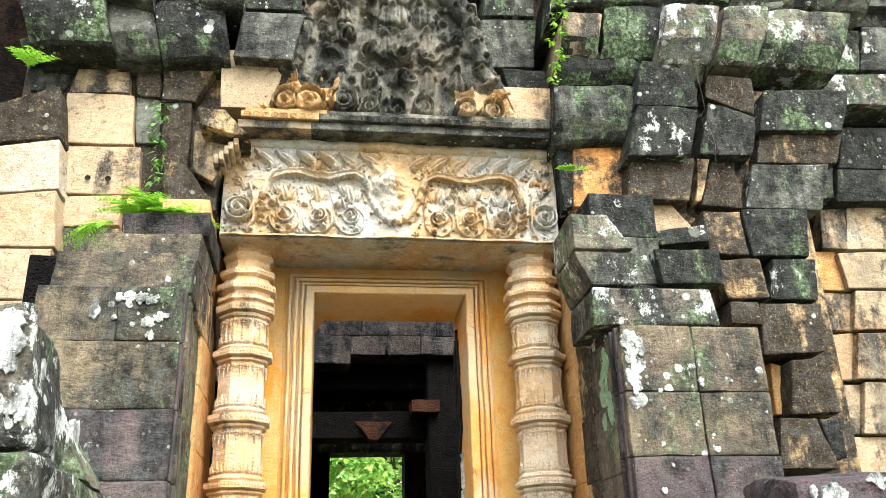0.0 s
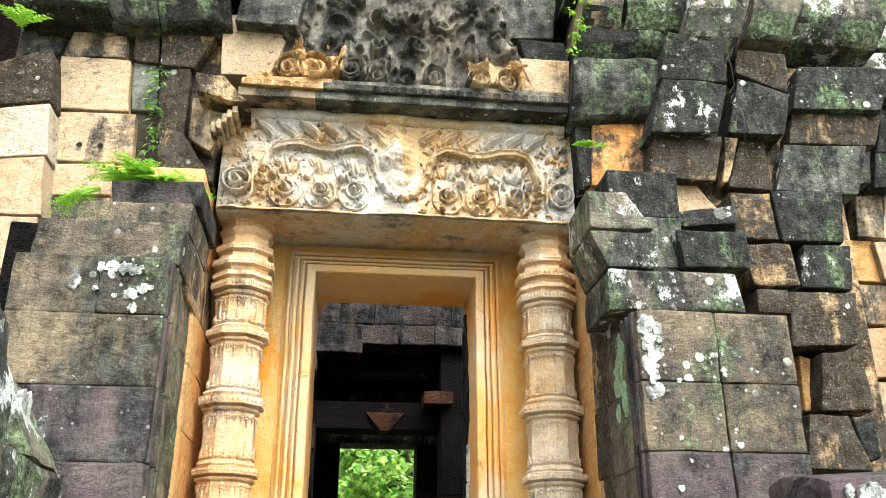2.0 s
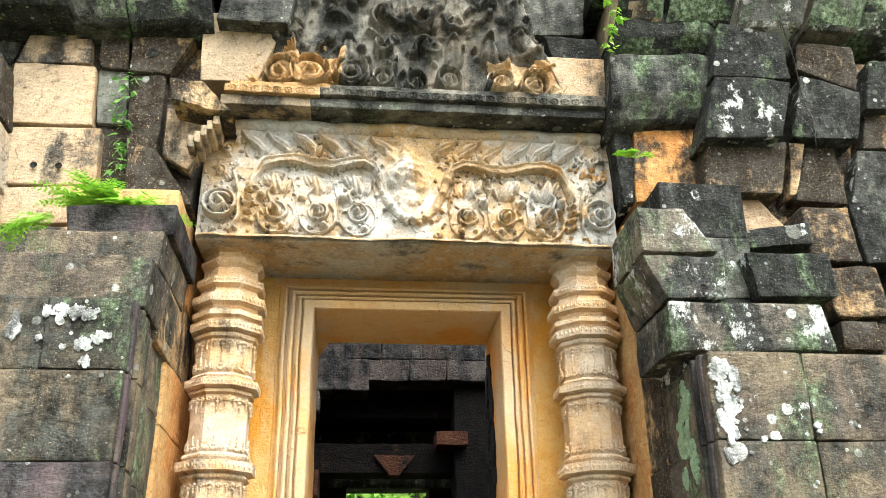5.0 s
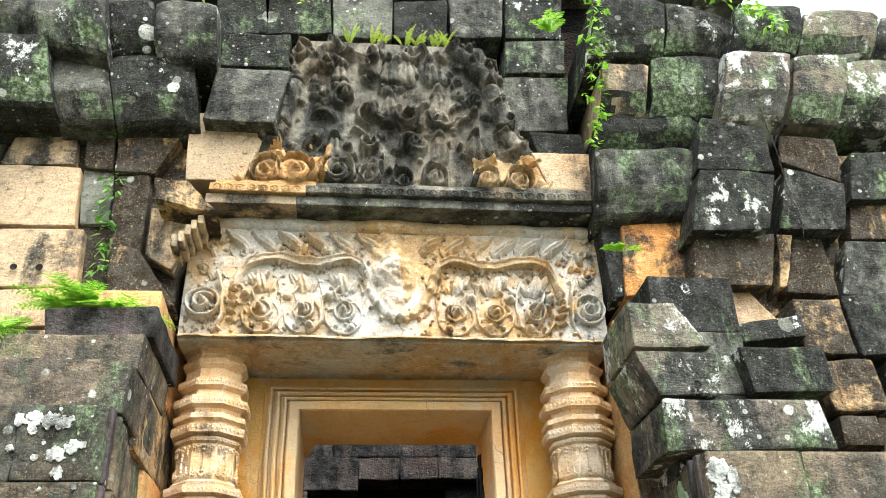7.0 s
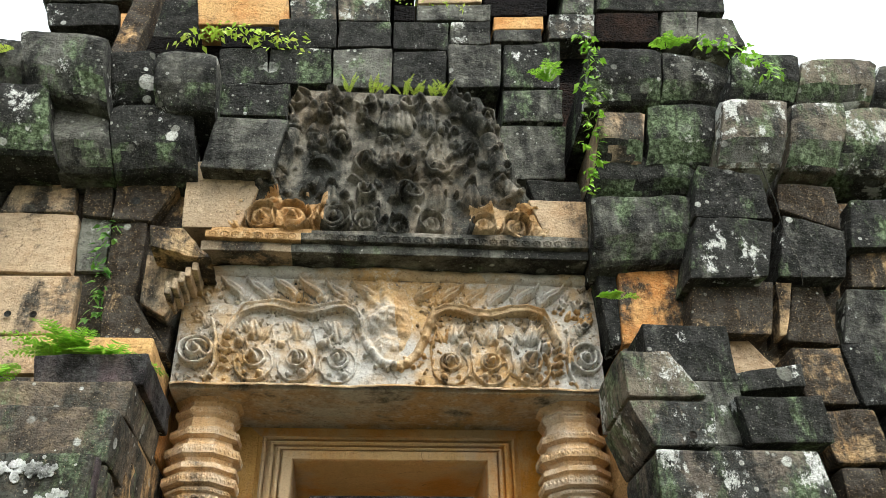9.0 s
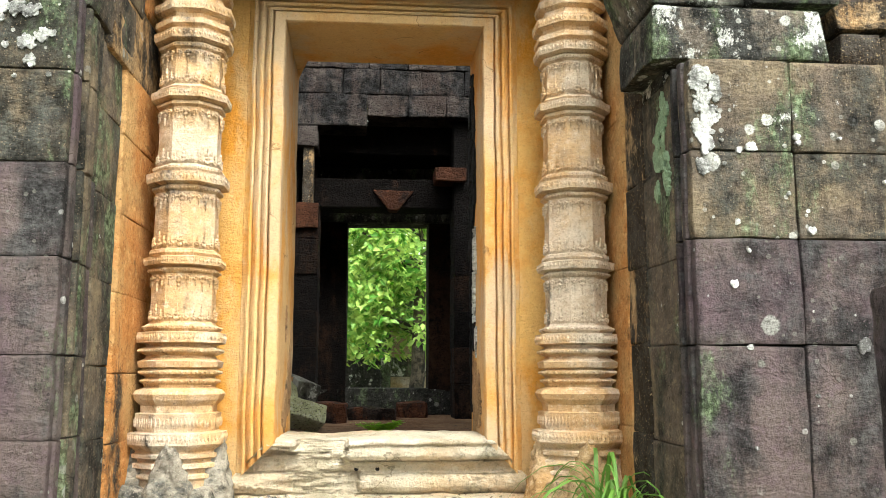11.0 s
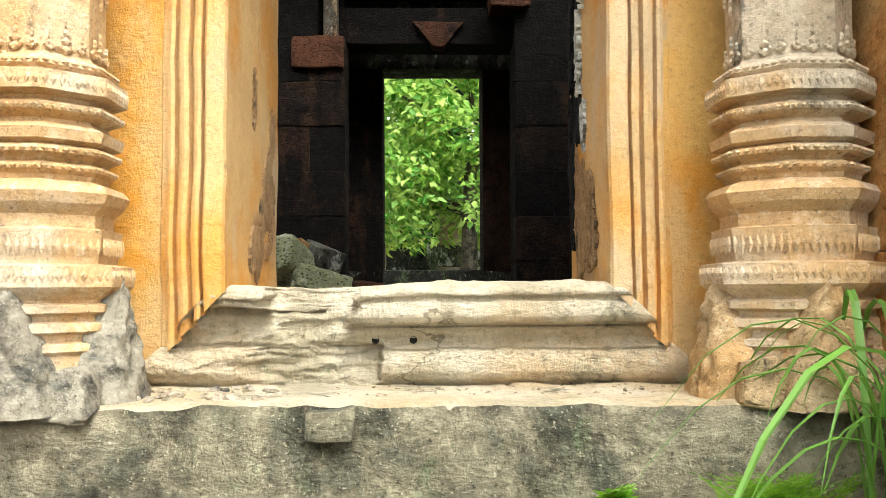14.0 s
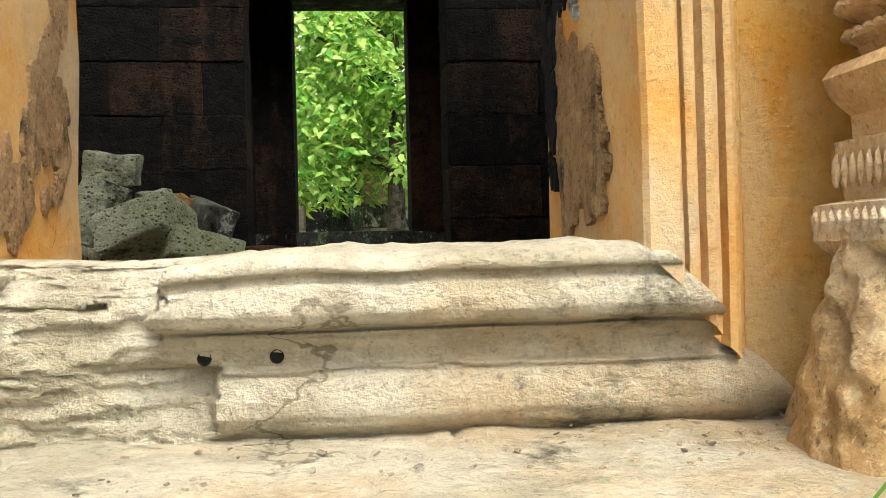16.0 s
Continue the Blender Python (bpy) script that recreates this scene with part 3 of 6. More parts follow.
cornice_block(cornice_left, (-1.71, 5.61), (-1.24, 5.58), (-1.17, 5.11), (-1.60, 5.20), 4.6, 0.7, DARK)
cornice_block(cornice_left, (-1.25, 5.59), (-1.00, 5.62), (-0.96, 5.24), (-1.20, 5.24), 4.73, 0.7, DARK)
cornice_block(cornice_left, (-0.97, 5.55), (-0.64, 5.55), (-0.61, 5.17), (-0.94, 5.16), 4.66, 0.7, DARK)
cornice_block(cornice_left, (-2.21, 5.70), (-1.74, 5.70), (-1.73, 5.38), (-2.11, 5.37), 4.78, 0.7, DARK)
# wall_upper
stone(wall_upper, (-0.74, 6.06), (-0.44, 6.08), (-0.41, 5.78), (-0.71, 5.76), 5.15, 0.35, DARK)
stone(wall_upper, (-0.43, 6.08), (-0.03, 6.11), (-0.02, 5.79), (-0.41, 5.77), 5.15, 0.35, DARK)
stone(wall_upper, (-0.02, 6.12), (0.36, 6.14), (0.36, 5.78), (-0.01, 5.76), 5.15, 0.35, DARK)
stone(wall_upper, (0.37, 6.12), (0.72, 6.14), (0.71, 5.80), (0.37, 5.78), 5.15, 0.35, DARK)
stone(wall_upper, (0.73, 6.20), (1.09, 6.22), (1.06, 5.83), (0.72, 5.81), 5.15, 0.35, DARK)
stone(wall_upper, (1.10, 6.24), (1.49, 6.27), (1.45, 5.86), (1.08, 5.84), 5.15, 0.35, DARK)
stone(wall_upper, (1.05, 5.72), (1.43, 5.74), (1.41, 5.46), (1.03, 5.44), 5.05, 0.35, DARK)
stone(wall_upper, (1.01, 5.41), (1.42, 5.43), (1.38, 5.02), (0.98, 5.01), 5.03, 0.35, DARK)
stone(wall_upper, (1.13, 4.98), (1.44, 4.98), (1.46, 4.80), (1.18, 4.80), 5.0, 0.35, DARK)
stone(wall_upper, (1.12, 4.79), (1.45, 4.79), (1.45, 4.535), (1.20, 4.535), 4.945, 0.35, BUFF)
# wall_upper
stone(wall_upper, (-0.42, 6.54), (-0.02, 6.57), (-0.01, 6.29), (-0.40, 6.27), 5.32, 0.35, DARK)
stone(wall_upper, (-0.01, 6.55), (0.36, 6.58), (0.36, 6.32), (0.00, 6.29), 5.32, 0.35, DARK)
stone(wall_upper, (0.37, 6.58), (0.76, 6.60), (0.75, 6.33), (0.37, 6.31), 5.32, 0.35, DARK)
stone(wall_upper, (0.77, 6.60), (1.06, 6.62), (1.05, 6.40), (0.76, 6.38), 5.32, 0.35, DARK)
stone(wall_upper, (1.07, 6.55), (1.43, 6.58), (1.42, 6.45), (1.07, 6.43), 5.32, 0.35, DARK)
stone(wall_upper, (-0.80, 6.45), (-0.43, 6.48), (-0.41, 6.27), (-0.77, 6.24), 5.32, 0.35, LATERITE)
# wall_upper
stone(wall_upper, (-1.06, 7.04), (-0.40, 7.09), (-0.37, 6.74), (-1.01, 6.70), 5.55, 0.4, ORANGE)
stone(wall_upper, (-0.39, 7.08), (-0.05, 7.11), (-0.04, 6.82), (-0.37, 6.80), 5.55, 0.4, LICHEN)
stone(wall_upper, (-0.04, 7.07), (0.36, 7.10), (0.36, 6.84), (-0.02, 6.81), 5.55, 0.4, LICHEN)
stone(wall_upper, (0.38, 7.01), (0.54, 7.02), (0.54, 6.85), (0.38, 6.84), 5.55, 0.4, LATERITE)
stone(wall_upper, (0.56, 7.36), (1.07, 7.40), (1.05, 7.09), (0.56, 7.05), 5.55, 0.4, BUFF)
stone(wall_upper, (0.55, 7.04), (1.12, 7.08), (1.11, 6.89), (0.55, 6.85), 5.55, 0.4, DARK)
stone(wall_upper, (1.07, 7.22), (1.56, 7.25), (1.54, 6.98), (1.05, 6.95), 5.55, 0.4, LATERITE)
stone(wall_upper, (1.13, 6.94), (1.51, 6.97), (1.50, 6.83), (1.12, 6.81), 5.55, 0.4, ORANGE)
stone(wall_upper, (1.55, 7.00), (1.91, 7.02), (1.88, 6.76), (1.53, 6.74), 5.55, 0.4, LICHEN)
stone(wall_upper, (-0.06, 7.44), (0.55, 7.49), (0.54, 7.13), (-0.05, 7.08), 5.55, 0.4, LATERITE)
stone(wall_upper, (-1.06, 7.43), (-0.08, 7.51), (-0.06, 7.13), (-1.02, 7.06), 5.55, 0.4, LATERITE)
stone(wall_upper, (1.09, 7.61), (1.72, 7.66), (1.68, 7.28), (1.07, 7.23), 5.55, 0.4, LATERITE)
stone(wall_upper, (1.71, 7.52), (1.97, 7.54), (1.91, 7.04), (1.66, 7.02), 5.55, 0.4, DARK)
# wall_upper
stone(wall_upper, (-2.16, 7.00), (-1.65, 7.03), (-1.61, 6.81), (-2.11, 6.77), 5.7, 0.6, DARK)
stone(wall_upper, (-2.42, 7.50), (-1.62, 7.57), (-1.56, 7.07), (-2.18, 7.01), 5.7, 0.6, DARK)
stone(wall_upper, (-1.62, 6.93), (-1.48, 6.94), (-1.42, 6.58), (-1.56, 6.58), 5.7, 0.6, ORANGE)
stone(wall_upper, (-1.66, 7.82), (-1.16, 7.86), (-1.04, 6.83), (-1.49, 6.80), 5.9, 0.6, DARK)
stone(wall_upper, (2.07, 8.02), (3.14, 8.11), (3.06, 7.31), (1.98, 7.26), 5.7, 0.6, DARK)
stone(wall_upper, (1.98, 7.23), (2.50, 7.27), (2.45, 6.93), (1.94, 6.90), 5.7, 0.6, LATERITE)
stone(wall_upper, (2.52, 7.27), (2.82, 7.30), (2.76, 6.98), (2.46, 6.96), 5.7, 0.6, DARK)
stone(wall_upper, (2.82, 7.26), (3.09, 7.22), (3.15, 6.93), (2.75, 6.92), 5.7, 0.6, DARK)
# cornice_right
cornice_block(cornice_right, (1.51, 5.70), (1.94, 5.73), (1.90, 5.33), (1.45, 5.29), 4.62, 0.7, DARK)
cornice_block(cornice_right, (1.96, 5.76), (2.37, 5.60), (2.25, 5.38), (1.92, 5.36), 4.65, 0.7, DARK)
cornice_block(cornice_right, (1.53, 5.28), (1.81, 5.29), (1.76, 4.95), (1.49, 4.94), 4.7, 0.7, BUFF)
cornice_block(cornice_right, (1.83, 5.35), (2.26, 5.37), (2.17, 4.94), (1.77, 4.92), 4.7, 0.7, DARK)
cornice_block(cornice_right, (2.22, 5.30), (2.61, 5.32), (2.50, 4.86), (2.12, 4.84), 4.58, 0.7, LICHEN)
cornice_block(cornice_right, (2.71, 5.42), (3.05, 5.44), (2.91, 4.96), (2.59, 4.94), 4.7, 0.7, LICHEN)
cornice_block(cornice_right, (3.12, 5.49), (3.75, 5.50), (3.57, 5.00), (2.96, 5.02), 4.8, 0.7, LICHEN)
cornice_block(cornice_right, (2.49, 5.90), (2.93, 5.93), (2.84, 5.55), (2.41, 5.53), 4.8, 0.7, DARK)
cornice_block(cornice_right, (2.97, 5.93), (3.49, 5.96), (3.38, 5.62), (2.88, 5.59), 4.85, 0.7, LICHEN)
cornice_block(cornice_right, (3.61, 6.08), (4.26, 6.12), (4.11, 5.74), (3.49, 5.71), 5.0, 0.7, DARK)
cornice_block(cornice_right, (1.44, 4.73), (2.01, 4.76), (1.94, 4.35), (1.41, 4.30), 4.78, 0.7, DARK)
cornice_block(cornice_right, (1.50, 5.02), (2.09, 5.04), (2.04, 4.78), (1.47, 4.76), 4.8, 0.7, DARK)
# wall_right
stone(wall_right, (2.03, 4.89), (2.38, 4.83), (2.38, 4.53), (1.95, 4.54), 4.7, 0.5, DARK)
stone(wall_right, (1.95, 4.53), (2.38, 4.52), (2.28, 4.17), (1.85, 4.15), 4.7, 0.5, DARK)
stone(wall_right, (2.56, 4.91), (2.89, 4.90), (2.87, 4.60), (2.52, 4.71), 4.86, 0.5, MIX)
stone(wall_right, (2.51, 4.66), (2.84, 4.55), (2.77, 4.25), (2.39, 4.24), 4.82, 0.5, DARK)
stone(wall_right, (1.57, 4.37), (1.94, 4.37), (1.88, 3.95), (1.54, 3.89), 4.94, 0.5, ORANGE)
stone(wall_right, (1.45, 4.31), (1.57, 4.36), (1.55, 3.90), (1.48, 3.88), 4.96, 0.5, DARK)
stone(wall_right, (1.90, 4.20), (2.35, 4.21), (2.27, 3.89), (1.84, 3.88), 4.8, 0.5, MIX)
stone(wall_right, (2.38, 4.23), (2.48, 4.23), (2.36, 3.91), (2.33, 3.91), 4.84, 0.5, MIX)
stone(wall_right, (2.51, 4.27), (2.67, 4.28), (2.68, 3.90), (2.39, 3.92), 4.9, 0.5, MIX)
stone(wall_right, (2.79, 4.23), (3.35, 4.25), (3.23, 3.90), (2.69, 3.89), 4.89, 0.5, DARK)
stone(wall_right, (2.95, 4.80), (3.60, 4.83), (3.47, 4.48), (2.85, 4.45), 4.84, 0.5, DARK)
stone(wall_right, (2.89, 4.48), (3.51, 4.50), (3.42, 4.26), (2.82, 4.24), 4.89, 0.5, MIX)
stone(wall_right, (1.74, 3.91), (2.17, 3.90), (2.31, 3.72), (1.89, 3.69), 4.88, 0.5, BUFF)
# wall_right
stone(wall_right, (2.30, 3.79), (2.55, 3.79), (2.57, 3.49), (2.31, 3.48), 4.72, 0.5, MIX)
stone(wall_right, (2.56, 3.81), (3.02, 3.83), (2.97, 3.49), (2.58, 3.47), 4.72, 0.5, DARK)
stone(wall_right, (2.33, 3.46), (2.63, 3.47), (2.64, 3.20), (2.37, 3.19), 4.72, 0.5, MIX)
stone(wall_right, (2.70, 3.46), (3.01, 3.48), (2.97, 3.20), (2.66, 3.20), 4.72, 0.5, DARK)
stone(wall_right, (2.37, 3.18), (2.57, 3.18), (2.57, 3.03), (2.36, 3.03), 4.72, 0.5, MIX)
stone(wall_right, (2.58, 3.18), (2.98, 3.18), (2.93, 2.86), (2.54, 2.84), 4.72, 0.5, MIX)
stone(wall_right, (2.70, 2.82), (2.95, 2.83), (2.97, 2.50), (2.65, 2.49), 4.72, 0.5, MIX)
stone(wall_right, (2.64, 2.84), (2.75, 2.80), (2.71, 2.52), (2.63, 2.52), 4.85, 0.5, ORANGE)
stone(wall_right, (2.57, 2.48), (2.80, 2.47), (2.89, 2.18), (2.52, 2.18), 4.72, 0.5, MIX)
stone(wall_right, (2.81, 2.47), (2.96, 2.45), (2.94, 2.24), (2.87, 2.23), 4.72, 0.5, DARK)
# wall_far_right
stone(wall_far_right, (3.46, 4.79), (3.77, 4.81), (3.70, 4.49), (3.39, 4.47), 5.3, 0.5, DARK)
stone(wall_far_right, (3.78, 4.80), (4.69, 4.84), (4.60, 4.48), (3.70, 4.45), 5.3, 0.5, DARK)
stone(wall_far_right, (3.34, 4.43), (3.63, 4.44), (3.57, 4.17), (3.29, 4.16), 5.25, 0.5, DARK)
stone(wall_far_right, (3.64, 4.41), (4.55, 4.44), (4.47, 4.17), (3.58, 4.14), 5.25, 0.5, DARK)
stone(wall_far_right, (3.51, 4.13), (3.71, 4.15), (3.66, 3.82), (3.46, 3.82), 5.35, 0.5, BUFF)
stone(wall_far_right, (3.73, 4.18), (4.55, 4.20), (4.46, 3.84), (3.65, 3.82), 5.35, 0.5, PALE)
stone(wall_far_right, (3.42, 3.82), (3.59, 3.82), (3.65, 3.52), (3.41, 3.52), 5.4, 0.5, ORANGE)
stone(wall_far_right, (3.57, 3.79), (4.45, 3.84), (4.37, 3.54), (3.60, 3.52), 5.35, 0.5, BUFF)
stone(wall_far_right, (3.44, 3.51), (3.66, 3.51), (3.60, 3.23), (3.38, 3.23), 5.42, 0.5, BUFF)
stone(wall_far_right, (3.65, 3.51), (4.38, 3.53), (4.29, 3.23), (3.58, 3.22), 5.36, 0.5, BUFF)
stone(wall_far_right, (3.39, 3.20), (3.61, 3.22), (3.60, 2.88), (3.37, 2.87), 5.42, 0.5, BUFF)
stone(wall_far_right, (3.60, 3.20), (4.29, 3.21), (4.20, 2.87), (3.52, 2.87), 5.36, 0.5, BUFF)
stone(wall_far_right, (3.41, 2.85), (3.60, 2.85), (3.57, 2.51), (3.41, 2.51), 5.42, 0.5, BUFF)
stone(wall_far_right, (3.57, 2.85), (4.23, 2.85), (4.14, 2.50), (3.49, 2.50), 5.36, 0.5, BUFF)
stone(wall_far_right, (3.35, 2.49), (4.20, 2.49), (4.11, 2.17), (3.28, 2.18), 5.4, 0.5, BUFF)
stone(wall_far_right, (3.24, 2.16), (4.11, 2.15), (4.02, 1.82), (3.17, 1.83), 5.4, 0.5, BUFF)
# wall_far_right
stone(wall_far_right, (3.98, 6.15), (5.51, 6.26), (5.45, 6.06), (3.94, 5.96), 5.6, 0.6, DARK)
stone(wall_far_right, (3.75, 5.70), (4.15, 5.72), (4.06, 5.33), (3.67, 5.31), 5.3, 0.6, LICHEN)
stone(wall_far_right, (4.17, 5.75), (5.16, 5.81), (5.04, 5.39), (4.07, 5.33), 5.3, 0.6, DARK)
stone(wall_far_right, (3.56, 5.17), (4.89, 5.25), (4.81, 4.96), (3.51, 4.89), 5.15, 0.6, LICHEN)
stone(wall_far_right, (3.56, 5.03), (5.03, 5.10), (4.98, 4.93), (3.52, 4.87), 5.4, 0.6, DARK)
stone(wall_far_right, (4.01, 6.52), (5.55, 6.64), (5.42, 6.19), (3.92, 6.09), 5.5, 0.6, DARK)
# pier_right
stone(pier_right, (1.36, 3.62), (1.58, 3.61), (1.73, 3.40), (1.36, 3.39), 4.46, 0.45, LICHEN)
stone(pier_right, (1.35, 3.36), (1.73, 3.36), (1.71, 3.17), (1.43, 3.15), 4.42, 0.45, LICHEN)
stone(pier_right, (1.74, 3.48), (1.78, 3.57), (2.28, 3.64), (2.27, 3.52), 4.62, 0.45, DARK)
stone(pier_right, (1.82, 3.39), (2.24, 3.41), (2.25, 3.20), (1.86, 3.18), 4.45, 0.45, DARK)
stone(pier_right, (1.41, 3.12), (2.10, 3.13), (2.13, 2.91), (1.40, 2.90), 4.36, 0.45, LICHEN)
# pier_left
stone(pier_left, (-1.18, 3.60), (-0.69, 3.62), (-0.70, 3.47), (-1.16, 3.46), 4.6, 0.6, PURPLE)
stone(pier_left, (-1.30, 3.455), (-0.72, 3.465), (-0.725, 3.30), (-1.30, 3.30), 4.54, 0.6, OLIVE)
stone(pier_left, (-1.44, 3.295), (-0.725, 3.295), (-0.735, 3.065), (-1.45, 3.065), 4.42, 0.6, OLIVE)

# ---- the doorway ----
door = empty("door_1", "moulded orange-buff sandstone door frame, worn at the sill", "door frame", "structure")
X0, X1, ZT, ZS = -0.115, 0.89, 3.465, 1.40


def jambs():
    """The moulded frame: one profile led up the left jamb, across the head and down the right jamb, mitred at the corners."""
    prof = [(0.0, 6.05), (0.0, 5.8), (0.0, 5.482), (0.006, 5.47), (0.05, 5.47), (0.056, 5.476), (0.058, 5.514), (0.064, 5.516), (0.068, 5.488), (0.076, 5.484), (0.084, 5.488), (0.088, 5.53),
            (0.098, 5.53), (0.104, 5.505), (0.114, 5.50), (0.124, 5.505), (0.13, 5.552), (0.142, 5.552), (0.146, 5.528), (0.155, 5.524), (0.164, 5.53), (0.168, 5.574), (0.19, 5.575), (0.194, 5.58), (0.26, 5.582), (0.36, 5.58), (0.44, 5.585), (0.44, 6.05)]
    P = np.array(prof)
    rows = []
    for k in range(29):
        z = 1.12 + (ZT - 1.12) * k / 28
        rows.append(("l", z))
    for k in range(1, 14):
        rows.append(("t", X0 + (X1 - X0) * k / 14))
    for k in range(29):
        rows.append(("r", ZT - (ZT - 1.12) * k / 28))
    X, Y, Z = (np.zeros((len(rows), len(P))) for _ in range(3))
    for i, (side, v) in enumerate(rows):
        u = P[:, 0]
        if side == "t":
            X[i], Z[i] = v + u * (2 * (v - X0) / (X1 - X0) - 1), ZT + u * 0.92
        else:
            X[i] = X0 - u if side == "l" else X1 + u
            foot = np.maximum(ZS - u * 0.98 - 0.03, 1.08)
            f = (v - 1.12) / (ZT - 1.12)
            Z[i] = foot + (ZT + u * 0.92 - foot) * f
        # the left reveal runs deeper into the chamber than the right one
        deep = {"l": 1.0, "r": 0.0}.get(side, 0.0)
        Y[i] = P[:, 1] + 0.29 * deep * (P[:, 1] > 6.0)
    n1 = fractal(X + Y * 0.4, Z, 3.0, 21.0, 4)
    n2 = fractal(X * 1.5, Z * 1.5, 11.0, 2.0, 2)
    return X + 0.006 * n1, Y + 0.008 * n1 + 0.0025 * n2, Z + 0.003 * n1


jamb = hang("jamb_and_head", grid_mesh("jamb_and_head", *jambs()), FRAME, door, "moulded orange-buff sandstone jambs and head")
jamb.data.materials.append(FRAME_OUTER)
for f in jamb.data.polygons:
    c = f.center
    out = max(X0 - c.x, c.x - X1) + 0.05 * noise.noise(c * 2.0)
    f.material_index = 1 if c.y < 5.7 and out > 0.185 else 0


def sill():
    prof = [(6.06, 1.30), (6.05, 1.385), (5.8, 1.392), (5.6, 1.388), (5.51, 1.384), (5.48, 1.376), (5.47, 1.366), (5.472, 1.357), (5.487, 1.353), (5.489, 1.343), (5.482, 1.338), (5.478, 1.318), (5.48, 1.30), (5.495, 1.284),
            (5.53, 1.276), (5.56, 1.262), (5.578, 1.24), (5.582, 1.222), (5.556, 1.216), (5.545, 1.20), (5.54, 1.175), (5.545, 1.15), (5.56, 1.13), (5.60, 1.105), (5.60, 1.06)]
    P = np.array(prof)
    seg = np.concatenate([[0], np.cumsum(np.hypot(*np.diff(P, axis=0).T))])
    at = np.concatenate([np.linspace(0, seg[4], 16)[:-1], np.linspace(seg[4], seg[-1], 96)])
    P = np.stack([np.interp(at, seg, P[:, 0]), np.interp(at, seg, P[:, 1])], 1)
    nx = 420
    u = np.linspace(0, 1, nx)[:, None]
    z = np.repeat(P[None, :, 1], nx, 0)
    y = np.repeat(P[None, :, 0], nx, 0)
    flare = np.clip(1.40 - z, 0, 0.3) * 1.0 * (y < 5.7)
    a, b = X0 - flare - 0.012, X1 + flare + 0.012
    X = a + (b - a) * u
    n1, n2 = fractal(X, z * 2 + y, 4.0, 31.0), fractal(X * 0.8, z * 4 + y, 13.0, 14.0, 4)
    n3 = fractal(X * 0.5, z * 2.4, 6.0, 44.0, 3)
    jag = fractal(X * 0 + z * 1.0, z, 22.0, 8.0, 3)
    front = (y < 5.75)
    inner = np.clip(np.minimum(u, 1 - u) / 0.02, 0, 1)

    def left_of(at, wide=0.012):
        return np.clip((at + 0.03 * jag - X) / wide + 0.5, 0, 1)

    def band(lo, hi, edge=0.006):
        return np.clip((z - lo) / edge, 0, 1) * np.clip((hi - z) / edge, 0, 1)

    # thin layers that have split away, deepest where the stone is broken
    layers = np.floor(n3 * 4.0 + 0.5) * 0.008
    broken = left_of(0.23, 0.05)
    Y = y + front * inner * (0.003 * n1 + 0.002 * n2 + layers * (0.12 + 0.9 * broken) * np.clip((z - 1.14) / 0.03, 0, 1))
    # the roll is gone on one side, down to the flat fascia
    gone = left_of(0.21) * band(1.225, 1.338) * front * inner
    Y = Y * (1 - gone) + gone * (5.572 + 0.006 * n2 + layers)
    # the nosing has broken off in steps beside it
    bare = left_of(0.22) * (1 - left_of(-0.02)) * front * inner * (z > 1.30)
    steps = np.floor((z - 1.30) / 0.021 + 0.8 * n3 + 0.5 * n1) * 0.024 + 0.006 * n2
    Y = Y * (1 - bare) + bare * np.maximum(Y, 5.545 + steps)
    # a skin of the fascia overhangs the foot moulding with a ragged lower edge
    split = 1.214 + 0.010 * fractal(X, X * 0, 5.0, 3.0, 4)
    Y = Y - front * inner * 0.013 * ((z > split) & (z < 1.272)) * (1 - 0.8 * broken)
    # the foot moulding is missing along a stretch
    lost = left_of(0.285) * (1 - left_of(-0.05, 0.04)) * front * inner * np.clip((1.226 - z) / 0.008, 0, 1)
    Y = Y * (1 - lost) + lost * (5.590 + 0.010 * n2 + 0.008 * n1 + layers)
    low = np.exp(-((X - 0.10) / 0.17) ** 2)
    top = z > 1.36
    Zn = z + inner * (0.0025 * n1 + 0.0015 * n2) - 0.02 * low * (z > 1.33) + 0.015 * top * np.clip(X - 0.3, 0, 0.25) * np.clip(1.0 - X, 0, 0.5) + 0.006 * top * (n1 + 0.8 * n2) * inner
    Y = Y + 0.27 * (1 - u) * np.clip((y - 5.8) / 0.25, 0, 1)
    return X, Y, Zn


SILL = sill()
hang("sill", grid_mesh("sill", *SILL), SILL_STONE, door, "pale sandstone sill, flaked and broken along its moulding", True)
# a lintel soffit beam between the frame head and the carved lintel
box(door, -0.74, 1.5, 5.56, 6.1, 3.78, 4.4, FRAME, "relieving_block", bump=0.004)
box(door, -0.6, 1.38, 5.62, 6.04, 3.47, 3.80, FRAME, "head_block", bump=0.004)


